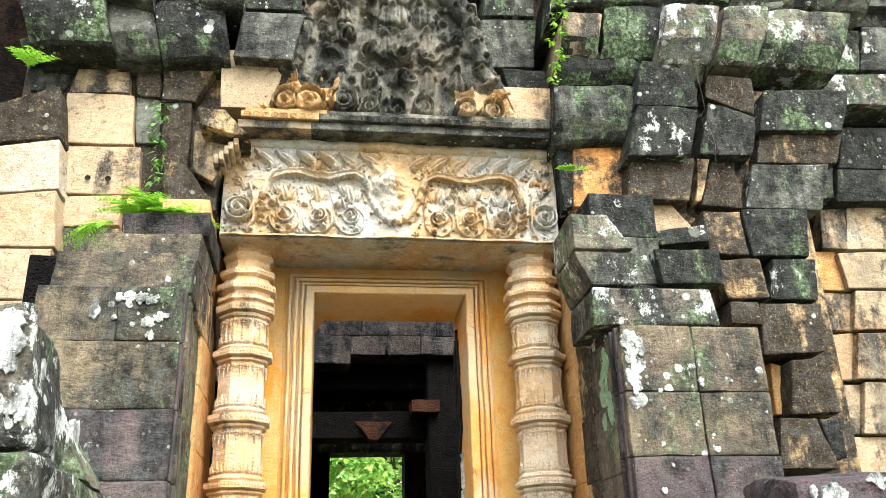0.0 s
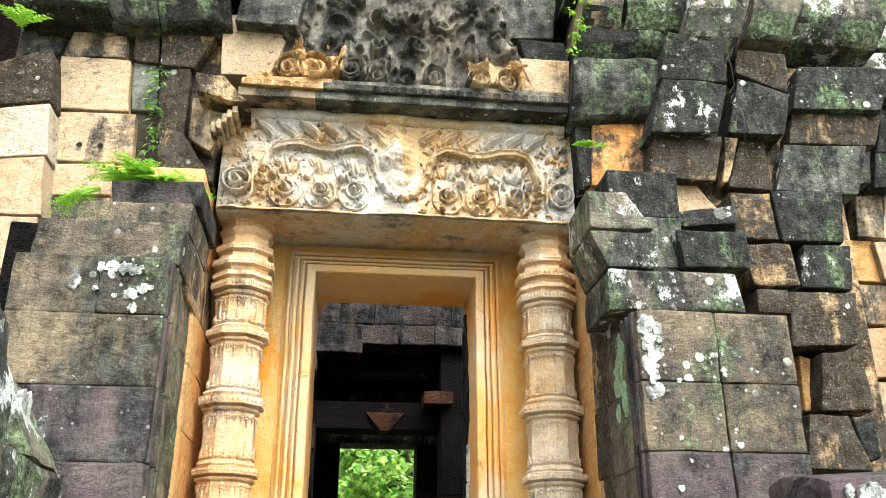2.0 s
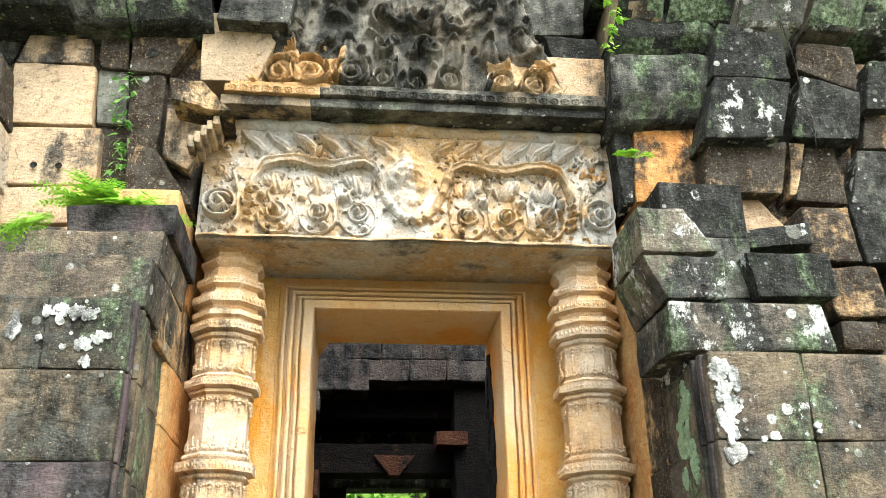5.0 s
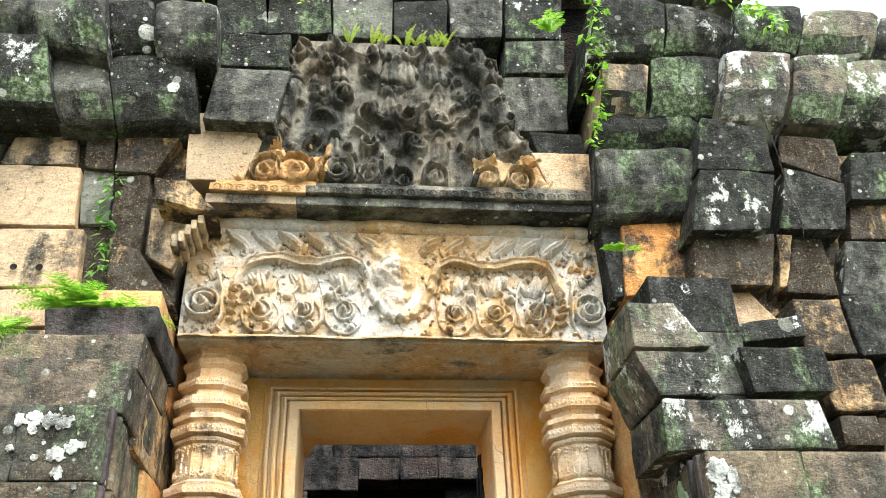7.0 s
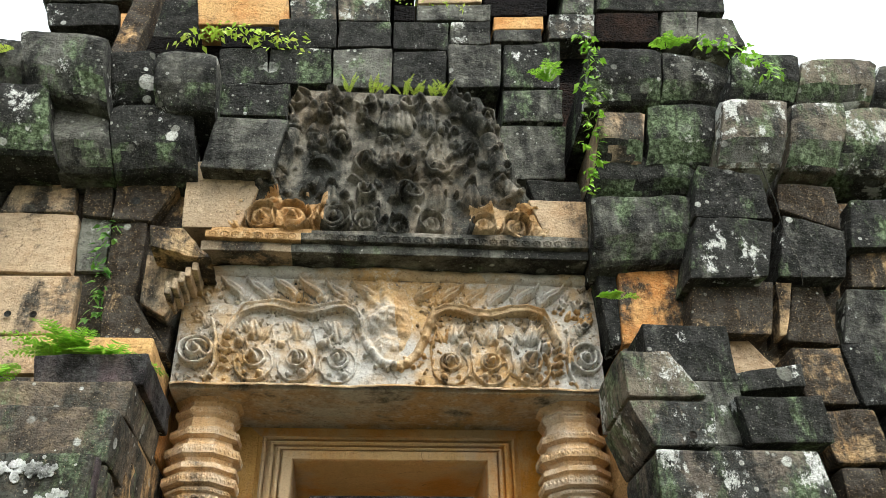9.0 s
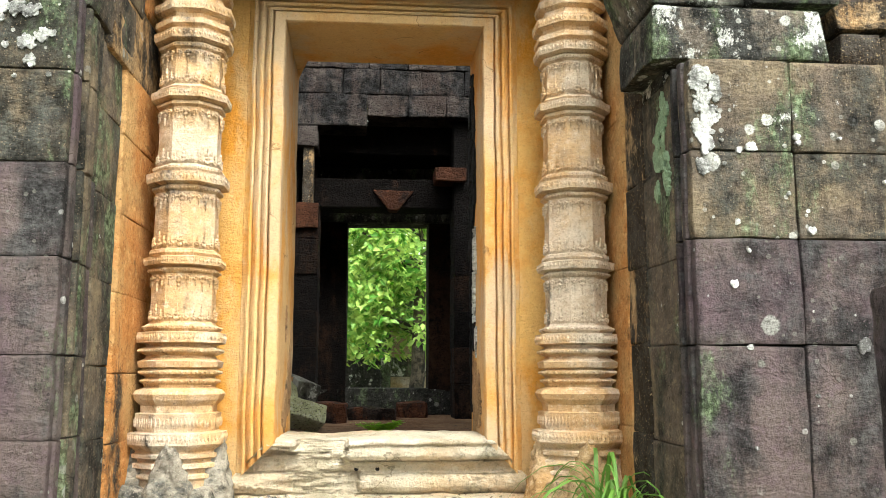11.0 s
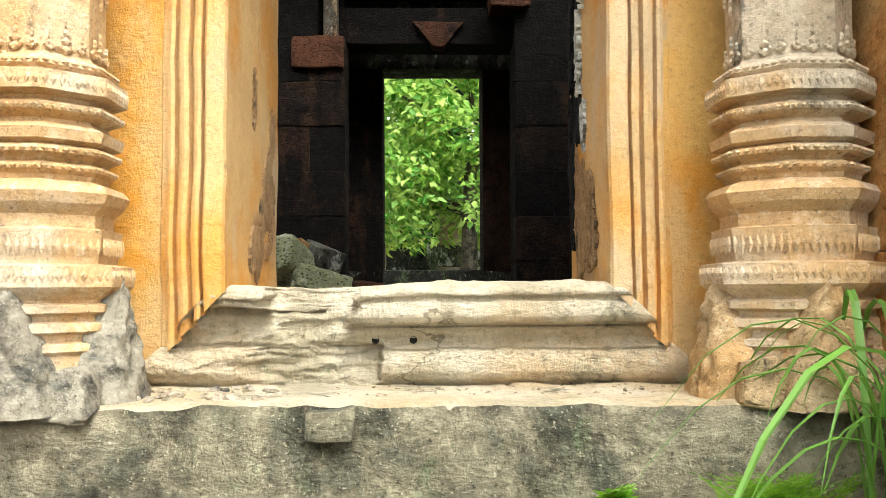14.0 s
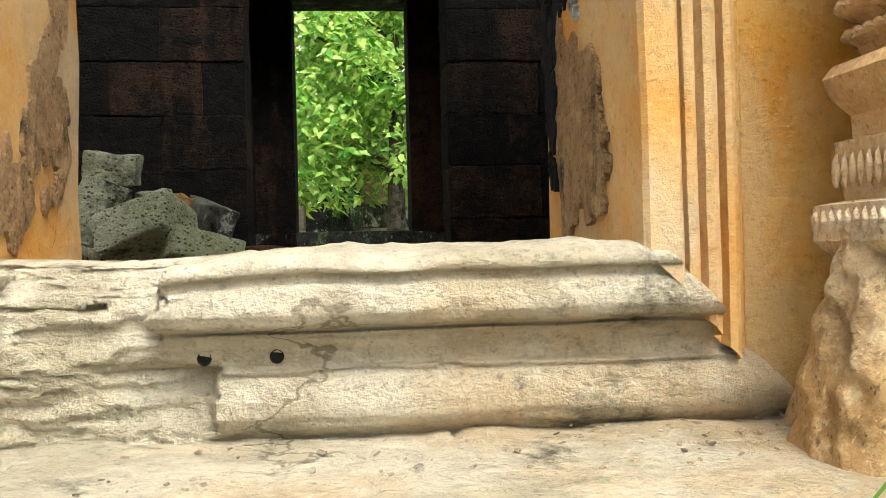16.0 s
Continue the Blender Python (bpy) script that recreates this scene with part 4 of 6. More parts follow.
# ---- the two colonettes ----
SHAFT = ((1.15, .16), (1.225, .16), (1.235, .172), (1.25, .172), (1.256, .155), (1.272, .155), (1.28, .178), (1.298, .178), (1.304, .160), (1.316, .162), (1.324, .184), (1.34, .186), (1.346, .168), (1.352, .17), (1.372, .196), (1.382, .205), (1.43, .205), (1.436, .168), (1.515, .168), (1.52, .155), (1.55, .156), (1.575, .17), (1.60, .176), (1.618, .168), (1.63, .148),
         (1.642, .15), (1.652, .158), (1.664, .158), (1.672, .146), (1.68, .15), (1.69, .163), (1.703, .163), (1.712, .152), (1.72, .165), (1.745, .168), (1.76, .15), (1.772, .146), (1.786, .165), (1.80, .168), (1.812, .148),
         (1.822, .15), (1.83, .172), (1.875, .172), (1.88, .152), (1.892, .16), (1.905, .158), (1.915, .146), (1.925, .142), (2.14, .142), (2.15, .15), (2.162, .152), (2.17, .143), (2.18, .163), (2.215, .165), (2.222, .147), (2.235, .152), (2.25, .15), (2.256, .142),
         (2.52, .141), (2.53, .15), (2.542, .152), (2.55, .144), (2.56, .166), (2.605, .168), (2.612, .147), (2.625, .153), (2.64, .15), (2.648, .141), (2.92, .14), (2.93, .15), (2.942, .15), (2.95, .142), (2.96, .164), (2.995, .166), (3.002, .146), (3.015, .15), (3.03, .14),
         (3.20, .14), (3.21, .15), (3.225, .15), (3.235, .142), (3.245, .163), (3.285, .166), (3.292, .146), (3.305, .15), (3.315, .163), (3.34, .163), (3.35, .146), (3.37, .15), (3.385, .166), (3.425, .168), (3.435, .147), (3.47, .142), (3.485, .158), (3.52, .16), (3.53, .142), (3.58, .14), (3.60, .15), (3.625, .152), (3.64, .142), (3.66, .145), (3.68, .158), (3.76, .16))


def octagon(apothem, turn=0.0):
    r = apothem / math.cos(math.pi / 8)
    return [(r * math.cos(math.pi / 8 + k * math.pi / 4 + turn), r * math.sin(math.pi / 8 + k * math.pi / 4 + turn)) for k in range(8)]


def shaft_mesh(seed):
    bm = bmesh.new()
    rings = []
    for z, a in SHAFT:
        ring = []
        pts = octagon(0.15 + (a - 0.15) * 1.65 if z > 1.44 else a)
        for k in range(8):
            p, r = pts[k], pts[(k + 1) % 8]
            for s in range(4):
                f = s / 4
                x, y = p[0] + (r[0] - p[0]) * f, p[1] + (r[1] - p[1]) * f
                w = 1 + 0.010 * noise.noise(Vector((x * 9 + seed, y * 9, z * 7))) + 0.006 * noise.noise(Vector((x * 30, y * 30 + seed, z * 30)))
                ring.append(bm.verts.new((x * w, y * w, z)))
        rings.append(ring)
    for a, b in zip(rings, rings[1:]):
        for i in range(32):
            bm.faces.new((a[i], a[(i + 1) % 32], b[(i + 1) % 32], b[i]))
    bm.faces.new(rings[-1]), bm.faces.new(rings[0][::-1])
    return bm


def bead(bm, at, along, out, up, a, b, c):
    """A small carved bead: a flattened diamond of eight faces."""
    at, along, out, up = Vector(at), Vector(along), Vector(out), Vector(up)
    p = [at + along * a, at + up * b, at - along * a, at - up * b]
    v = [bm.verts.new(q) for q in p]
    m = [bm.verts.new(at + (q - at) * 0.62 + out * c * 0.8) for q in p]
    t = bm.verts.new(at + out * c)
    for i in range(4):
        j = (i + 1) % 4
        bm.faces.new((v[i], v[j], m[j], m[i])), bm.faces.new((m[i], m[j], t))


def bead_row(z, apothem, n, a, b, c):
    bm = bmesh.new()
    pts = octagon(apothem)
    for k in range(8):
        p, q = Vector((*pts[k], 0)), Vector((*pts[(k + 1) % 8], 0))
        along, out = (q - p).normalized(), ((p + q) / 2).normalized()
        for s in range(n):
            bead(bm, p + (q - p) * (s + 0.5) / n + Vector((0, 0, z)), along, out, (0, 0, 1), a, b, c)
    return bm


def pendant_row(z, apothem, down, n=3):
    """A row of small carved flame leaves on each face of the shaft, standing up or hanging down."""
    bm = bmesh.new()
    pts = octagon(apothem + 0.001)
    s = -1 if down else 1
    for k in range(8):
        p, q = Vector((*pts[k], 0)), Vector((*pts[(k + 1) % 8], 0))
        along, out = (q - p).normalized(), ((p + q) / 2).normalized()
        for i in range(n):
            big = 1.0 if i % 2 == (n // 2) % 2 else 0.62
            at = p + (q - p) * (i + 0.5) / n + Vector((0, 0, z))
            for j, (h, w) in enumerate(((0.0, 1.0), (0.014, 0.8), (0.028, 0.45), (0.04, 0.25))):
                bead(bm, at + Vector((0, 0, s * h * 1.4 * big)), along, out, (0, 0, 1), 0.0165 * w * big, 0.013 * big, 0.009)
            for side in (-1, 1):
                bead(bm, at + along * side * 0.014 * big + Vector((0, 0, s * 0.006)), along, out, (0, 0, 1), 0.007, 0.009, 0.008)
    return bm


def gable_leaf(turn, size, seed):
    """A flame-shaped carved leaf with a small niche, thicker towards its foot, standing against one side of the base."""
    V, U = np.meshgrid(np.linspace(0, 1, 40), np.linspace(-1, 1, 37), indexing="ij")
    scallop = 1 + 0.10 * np.abs(np.sin(V * 15.0)) * (V > 0.25)
    half = 0.128 * size * ((1 - V) ** 0.75 * 0.92 + 0.03) * scallop
    lift = np.sqrt(np.clip(1 - np.abs(U) ** 3, 0, 1))
    h = (0.055 - 0.03 * V) * lift
    h += 0.008 * np.sin(U * 9.0 * (1 - 0.5 * V)) * np.sin(V * 26.0) * lift * (V > 0.18)
    h -= 0.028 * np.exp(-((U / 0.3) ** 2 + ((V - 0.45) / 0.13) ** 2))
    h += 0.016 * np.exp(-((U / 0.16) ** 2 + ((V - 0.44) / 0.07) ** 2))
    wear = fractal(U * 0.15, V * 0.3, 22.0, seed, 3)
    h = h + 0.006 * wear * (1.4 - V)
    out = 0.172 + h + 0.035 * (1 - V)
    out = np.where(np.abs(U) > 0.995, 0.14, out)
    x, y, z = U * half, -out, 1.10 + 0.31 * size * V + 0.006 * wear
    c, s = math.cos(turn), math.sin(turn)
    return grid_mesh("gable_leaf", x * c - y * s, x * s + y * c, z)


def colonette(x, y, seed, label, foot):
    ob = empty("colonette", label, "colonette", "", (x, y, 0))
    part("shaft", shaft_mesh(seed), COLUMN, ob)
    for z, a, n, l, h, c in ((1.408, .205, 9, .0085, .017, .006), (1.476, .168, 8, .0075, .024, .006), (1.658, .158, 6, .0095, .008, .009), (1.697, .163, 6, .0095, .008, .009), (1.793, .167, 7, .008, .008, .006), (1.852, .172, 8, .0075, .015, .006), (1.899, .159, 6, .0095, .007, .008),
                          (2.198, .165, 7, .008, .009, .004), (2.156, .152, 7, .007, .006, .006), (2.582, .167, 5, .011, .015, .005), (2.535, .151, 7, .007, .006, .006), (2.632, .152, 7, .007, .007, .006), (2.978, .165, 7, .008, .009, .004),
                          (3.218, .15, 7, .007, .007, .006), (3.266, .165, 6, .009, .012, .005), (3.405, .167, 6, .009, .013, .005), (3.505, .159, 7, .008, .009, .005), (3.613, .151, 7, .007, .008, .006)):
        tagged(part("bead_band", bead_row(z, 0.15 + (a - 0.15) * 1.65 if z > 1.44 else a, n, l, h, c), COLUMN, ob), "", "", "", "stuff")
    for z, down in ((1.935, False), (2.125, True), (2.27, False), (2.50, True), (2.66, False), (2.90, True), (3.045, False), (3.185, True)):
        tagged(part("flame_leaf_band", pendant_row(z, .1396, down), COLUMN, ob), "", "", "", "stuff")
    base = rough_hull([(-.18, -.18, 1.20), (.18, -.18, 1.20), (.205, -.215, 1.09), (-.205, -.215, 1.09), (-.18, .2, 1.20), (.18, .2, 1.20), (.2, .2, 1.09), (-.2, .2, 1.09)], 0.02, 0.035, 12, seed)
    part("base", base, foot, ob, "eroded foot block", True)
    for turn, size in ((0.0, 1.0), (math.pi / 2, 1.06), (-math.pi / 2, 1.06)):
        hang("gable_leaf", gable_leaf(turn, size, seed + turn), foot, ob, "worn carved gable leaf at the foot", True)
    return ob


colonette(-0.535, 5.335, 3.0, "octagonal carved sandstone colonette with banded rings, greyed at the foot", FOOT)
colonette(1.315, 5.335, 8.0, "octagonal carved sandstone colonette with banded rings, behind a grass tuft", CARVED_BUFF)


# ---- the carved lintel and the pediment: reliefs worked from rings, stems and leaves ----
class Relief:
    def __init__(self, x0, x1, z0, z1, step):
        self.x, self.z = np.meshgrid(np.arange(x0, x1 + step / 2, step), np.arange(z0, z1 + step / 2, step))
        self.h = np.zeros(self.x.shape)

    def raise_to(self, v):
        self.h = np.maximum(self.h, v)

    def boss(self, x, z, r, h):
        d = np.hypot(self.x - x, self.z - z) / r
        self.raise_to(h * np.sqrt(np.clip(1 - d * d, 0, 1)))

    def ring(self, x, z, r, w, h):
        d = np.abs(np.hypot(self.x - x, self.z - z) - r) / w
        self.raise_to(h * np.clip(1 - d * d, 0, 1) ** 0.42)

    def stem(self, pts, w, h):
        for (ax, az), (bx, bz) in zip(pts, pts[1:]):
            dx, dz = bx - ax, bz - az
            t = np.clip(((self.x - ax) * dx + (self.z - az) * dz) / (dx * dx + dz * dz + 1e-9), 0, 1)
            d = np.hypot(self.x - ax - t * dx, self.z - az - t * dz) / w
            self.raise_to(h * np.clip(1 - d * d, 0, 1) ** 0.42)

    def spiral(self, x, z, r, w, h, way=1, start=0.0, turns=1.6):
        pts = [(x + r * (1 - 0.8 * k / 26) * math.cos(start + way * turns * 2 * math.pi * k / 26), z + r * (1 - 0.8 * k / 26) * math.sin(start + way * turns * 2 * math.pi * k / 26)) for k in range(27)]
        self.stem(pts, w, h)
        self.boss(x, z, r * 0.36, h * 1.5)

    def leaf(self, x, z, length, width, angle, h):
        c, s = math.cos(angle), math.sin(angle)
        u, v = (self.x - x) * c + (self.z - z) * s, -(self.x - x) * s + (self.z - z) * c
        d = (u / length) ** 2 + (v / (width * np.clip(1 - 0.45 * u / length, 0.2, 2))) ** 2
        rib = 1 - 0.35 * np.exp(-(v / (width * 0.18)) ** 2)
        self.raise_to(h * np.clip(1 - d, 0, 1) ** 0.42 * rib)

    def mesh(self, name, y, wear, seed, bow=0.0, deep=1.7):
        n1, n2 = fractal(self.x, self.z, 4.0, seed), fractal(self.x, self.z, 15.0, seed + 5, 3)
        h = self.h * np.clip(0.95 + 0.45 * n1, 0.4, 1.25) + wear * (n1 * 0.7 + n2 * 0.6)
        return grid_mesh(name, self.x, y + 0.03 - h * deep + bow * (self.z - self.z.min()), self.z)


def lintel_relief():
    r = Relief(-0.70, 1.465, 3.69, 4.385, 0.0055)
    mid = 0.39
    rng = random.Random(5)
    # fine foliage that fills the ground
    for _ in range(1150):
        x, z = rng.uniform(-0.69, 1.455), rng.uniform(3.71, 4.30)
        if abs(x - mid + 0.05) > 0.17 or rng.random() < 0.1:
            if rng.random() < 0.65:
                r.leaf(x, z, rng.uniform(0.012, 0.028), rng.uniform(0.006, 0.011), rng.uniform(0, 6.3), rng.uniform(0.018, 0.034))
            else:
                r.boss(x, z, rng.uniform(0.007, 0.014), rng.uniform(0.018, 0.036))
    for s in (-1, 1):
        # the garland: low round the middle figure, up, out in two waves, and down at each end
        g = [(mid + s * v, z) for v, z in ((0.0, 3.815), (0.06, 3.83), (0.115, 3.89), (0.155, 3.97), (0.175, 4.05), (0.20, 4.11), (0.26, 4.145), (0.34, 4.13), (0.42, 4.105), (0.50, 4.115), (0.60, 4.14), (0.70, 4.14), (0.78, 4.11), (0.82, 4.05), (0.84, 3.99))]
        r.stem(g, 0.027, 0.040)
        r.stem([(x, z + 0.016) for x, z in g[4:]], 0.010, 0.050)
        r.stem([(x, z - 0.017) for x, z in g[4:]], 0.008, 0.046)
        # cross bands on the garland, and bead clusters round the middle
        for k, (x, z) in enumerate(g[:5]):
            r.boss(x, z, 0.026, 0.052)
            r.boss(x + s * 0.036, z - 0.018, 0.015, 0.040)
        for k in range(5):
            r.leaf(mid + s * 0.845, 3.96 - 0.042 * k, 0.030, 0.013, 0.25 * s, 0.042)
        # three looped stems below it, each with a curled bud, a ball and hanging leaves
        for k, v in enumerate((0.285, 0.49, 0.70)):
            x = mid + s * v
            loop = [(x + 0.092 * math.cos(q * 0.4488), 3.815 + 0.098 * math.sin(q * 0.4488)) for q in range(6, 17)]
            r.stem(loop, 0.0075, 0.034)
            r.stem([(x - s * 0.092, 3.82), (x - s * 0.10, 3.92), (x - s * 0.07, 4.03)], 0.0075, 0.03)
            r.ring(x, 3.845, 0.048, 0.009, 0.040)
            r.spiral(x, 3.845, 0.036, 0.008, 0.038, s, 1.0 + k, 0.9)
            r.boss(x + s * 0.006, 3.848, 0.021, 0.080)
            r.boss(x - s * 0.035, 3.755, 0.024, 0.052)
            r.boss(x + s * 0.04, 3.765, 0.015, 0.036)
            r.boss(x + s * 0.082, 3.925, 0.027, 0.052)
            r.leaf(x + s * 0.01, 4.005, 0.070, 0.034, 1.57 - 0.25 * s, 0.044)
            r.leaf(x - s * 0.05, 3.99, 0.050, 0.020, 1.57 + 0.35 * s, 0.036)
            r.leaf(x + s * 0.06, 4.03, 0.050, 0.022, 1.57 - 0.5 * s, 0.036)
            r.stem([(x + s * 0.035, 3.90), (x + s * 0.05, 3.95), (x + s * 0.02, 3.99)], 0.009, 0.036)
        # big end scrolls with leaves climbing over them
        r.ring(mid + s * 0.985, 3.87, 0.078, 0.010, 0.046)
        r.spiral(mid + s * 0.985, 3.87, 0.056, 0.011, 0.046, -s, 0.6, 1.2)
        r.stem([(mid + s * 0.93, 3.72), (mid + s * 0.89, 3.80), (mid + s * 0.895, 3.95), (mid + s * 0.93, 4.06)], 0.010, 0.040)
        for k in range(7):
            r.leaf(mid + s * (0.92 + 0.045 * (k % 3)), 4.0 + 0.042 * k, 0.042, 0.017, 1.2 + 0.8 * (k % 3), 0.040)
            r.boss(mid + s * (0.90 + 0.05 * (k % 2)), 3.74 + 0.075 * k, 0.014, 0.040)
        r.spiral(mid + s * 1.0, 4.07, 0.036, 0.009, 0.040, s, 2.0, 1.2)
        r.spiral(mid + s * 0.97, 4.20, 0.032, 0.009, 0.040, -s, 1.0, 1.2)
        # slanting leaves above the garland, each curling over at its foot
        for k in range(6):
            v = 0.17 + 0.135 * k
            x = mid + s * v
            r.leaf(x, 4.25, 0.088, 0.034, math.atan2(0.75, s), 0.042)
            r.stem([(x + s * 0.06, 4.30), (x + s * 0.02, 4.245), (x - s * 0.045, 4.20)], 0.008, 0.050)
            r.boss(x - s * 0.045, 4.195, 0.020, 0.044)
            r.leaf(x + s * 0.055, 4.205, 0.038, 0.016, 1.57 + 0.4 * s, 0.036)
            r.boss(x + s * 0.03, 4.178, 0.013, 0.034)
    # the defaced middle figure: broken stone, standing a little proud
    dome = np.clip(1 - np.hypot((r.x - mid + 0.05) / 0.155, (r.z - 4.09) / 0.25), 0, 1)
    r.h = np.where(dome > 0, np.minimum(r.h, 0.03 + 0.2 * (1 - np.clip(dome * 5, 0, 1))), r.h)
    r.raise_to(0.045 * dome ** 0.4 * (0.85 + 0.7 * fractal(r.x, r.z, 7.0, 3.0)))
    r.stem([(-0.70, 4.36), (1.46, 4.35)], 0.042, 0.032)
    r.stem([(-0.70, 3.695), (1.46, 3.695)], 0.016, 0.036)
    return r


lintel = empty("lintel", "carved pale sandstone lintel with garlands, scrolls and leaves, defaced at its middle", "lintel")
relief = lintel_relief()
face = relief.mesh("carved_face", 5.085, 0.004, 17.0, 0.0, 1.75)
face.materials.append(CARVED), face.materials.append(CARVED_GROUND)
# low parts of the relief take the grey ground with its painted-in shade
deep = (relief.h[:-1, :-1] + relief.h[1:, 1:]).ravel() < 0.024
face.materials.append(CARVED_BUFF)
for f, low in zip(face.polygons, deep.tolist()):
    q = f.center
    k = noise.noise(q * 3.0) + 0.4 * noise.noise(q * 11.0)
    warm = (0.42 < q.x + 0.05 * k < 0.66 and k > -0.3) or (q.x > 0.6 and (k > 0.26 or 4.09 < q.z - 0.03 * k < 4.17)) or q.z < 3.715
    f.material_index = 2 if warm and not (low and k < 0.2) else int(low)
face.polygons.foreach_set("use_smooth", [True] * len(face.polygons))
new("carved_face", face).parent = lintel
box(lintel, -0.705, 1.47, 5.09, 5.6, 3.68, 4.39, CARVED, "block", bevel=0.012)


def pediment_relief():
    r = Relief(-0.52, 1.22, 4.45, 5.62, 0.0075)
    mid = 0.36
    for x, z, q, w in ((-0.33, 4.62, 0.075, 1), (-0.17, 4.63, 0.095, -1), (0.05, 4.64, 0.08, 1), (0.86, 4.6, 0.06, 1), (1.05, 4.6, 0.07, -1), (0.58, 4.62, 0.06, 1), (0.22, 4.6, 0.05, -1), (0.40, 4.58, 0.05, 1)):
        r.spiral(x, z, q, q * 0.2, 0.06, w, x * 5)
        r.ring(x, z, q * 1.12, 0.009, 0.085)
        r.ring(x, z, q * 0.62, 0.012, 0.05)
    r.boss(-0.17, 4.63, 0.06, 0.03)
    edge = [(-0.46, 4.54), (-0.44, 4.72), (-0.36, 4.83), (-0.27, 4.95), (-0.24, 5.15), (-0.20, 5.32), (-0.10, 5.45), (0.02, 5.55)]
    for s in (-1, 1):
        pts = [(mid + s * (mid - x), z) for x, z in edge] if s > 0 else edge
        r.stem(pts, 0.05, 0.06)
        for x, z in pts:
            r.leaf(x - 0.02 * s * -1, z + 0.03, 0.06, 0.03, 2.2 if s < 0 else 0.9, 0.07)
            r.boss(x, z, 0.03, 0.09)
    rng = random.Random(9)
    for _ in range(11):
        # small worn figures in two rows
        x, z = rng.uniform(-0.15, 0.9), rng.choice((4.82, 5.12, 5.36)) + rng.uniform(-0.03, 0.03)
        r.leaf(x, z, 0.10, 0.05, math.pi / 2, 0.05)
        r.boss(x, z + 0.10, 0.032, 0.06)
    for k in range(26):
        q = rng.uniform(0.04, 0.075)
        r.spiral(rng.uniform(-0.35, 1.05), rng.choice((4.84, 5.04, 5.18, 5.4, 5.5)), q, q * 0.22, 0.06, rng.choice((-1, 1)), k, 1.2)
    for _ in range(120):
        x, z = rng.uniform(-0.5, 1.2), rng.uniform(4.72, 5.6)
        r.leaf(x, z, rng.uniform(0.03, 0.07), rng.uniform(0.012, 0.024), rng.uniform(0, 6.3), rng.uniform(0.03, 0.06))
        r.boss(rng.uniform(-0.5, 1.2), rng.uniform(4.5, 5.6), rng.uniform(0.012, 0.03), rng.uniform(0.02, 0.04))
    for z in (4.72, 4.96, 5.28):
        r.h *= 1 - 0.9 * np.exp(-((r.z - z - 0.01 * np.sin(r.x * 9)) / 0.008) ** 2)
    outline = np.interp(r.z, [4.45, 4.72, 4.85, 5.1, 5.35, 5.62], [0.90, 0.87, 0.76, 0.70, 0.64, 0.54])
    r.h -= 0.24 * np.clip((np.abs(r.x - mid) - outline) / 0.03, 0, 1)
    return r


pediment = empty("pediment", "weathered black carved pediment panel with scrolls and worn small figures", "pediment")
face = pediment_relief().mesh("carved_face", 5.0, 0.006, 23.0, 0.0, 1.5)
face.materials.append(CARVED_DARK), face.materials.append(CARVED_BUFF)
for f in face.polygons:
    q = f.center
    k = 0.03 * noise.noise(q * 9.0)
    f.material_index = 0
    if q.z < 4.78 + k * 3 and (q.x < 0.0 + k or q.x > 0.80 + k):
        f.material_index = 1
face.polygons.foreach_set("use_smooth", [True] * len(face.polygons))
new("carved_face", face).parent = pediment
box(pediment, -0.3, 1.0, 5.06, 5.5, 4.5, 5.58, CARVED_DARK, "block", bevel=0.03)
for k, (z0, z1, y, mt) in enumerate(((4.385, 4.44, 4.93, DARK), (4.442, 4.487, 4.90, CARVED_DARK), (4.489, 4.53, 4.93, CARVED_DARK))):
    cut = -0.16 + 0.05 * k
    box(pediment, -0.62 + 0.02 * k, cut - 0.001, y, 5.4, z0, z1, CARVED_BUFF if k else BUFF, "base_moulding", bevel=0.008, cuts=9, bump=0.006)
    box(pediment, cut + 0.001, 1.42, y, 5.4, z0, z1, mt, "base_moulding", bevel=0.008, cuts=9, bump=0.006)
# a band of small round medallions along the moulding
for x0, n, mt in ((-0.56, 8, CARVED_BUFF), (-0.08, 25, CARVED_DARK)):
    bm = bmesh.new()
    for k in range(n):
        x = x0 + 0.058 * k
        for q in range(10):
            bead(bm, (x + 0.019 * math.cos(q * 0.6283), 4.901, 4.464 + 0.016 * math.sin(q * 0.6283)), (1, 0, 0), (0, -1, 0), (0, 0, 1), 0.008, 0.007, 0.007)
        bead(bm, (x, 4.901, 4.464), (1, 0, 0), (0, -1, 0), (0, 0, 1), 0.008, 0.009, 0.008)
    tagged(part("medallion_band", bm, mt, pediment), "", "", "", "stuff")


# ---- the chamber behind the door, open to the sky, and the passage to the far door ----
wall_rear = empty("wall_rear", "dark pitted laterite wall with a corbelled opening, chamber shade in its colour", "wall", "structure")
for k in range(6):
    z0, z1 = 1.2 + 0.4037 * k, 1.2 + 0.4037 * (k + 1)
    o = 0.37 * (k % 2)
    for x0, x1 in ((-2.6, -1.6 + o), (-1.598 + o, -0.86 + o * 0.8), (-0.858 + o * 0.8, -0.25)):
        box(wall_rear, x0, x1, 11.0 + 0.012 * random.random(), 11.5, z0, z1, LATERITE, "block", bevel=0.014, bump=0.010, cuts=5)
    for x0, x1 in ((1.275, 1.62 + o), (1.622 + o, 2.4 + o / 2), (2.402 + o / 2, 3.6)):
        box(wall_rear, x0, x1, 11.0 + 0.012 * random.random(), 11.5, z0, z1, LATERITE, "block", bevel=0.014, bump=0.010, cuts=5)
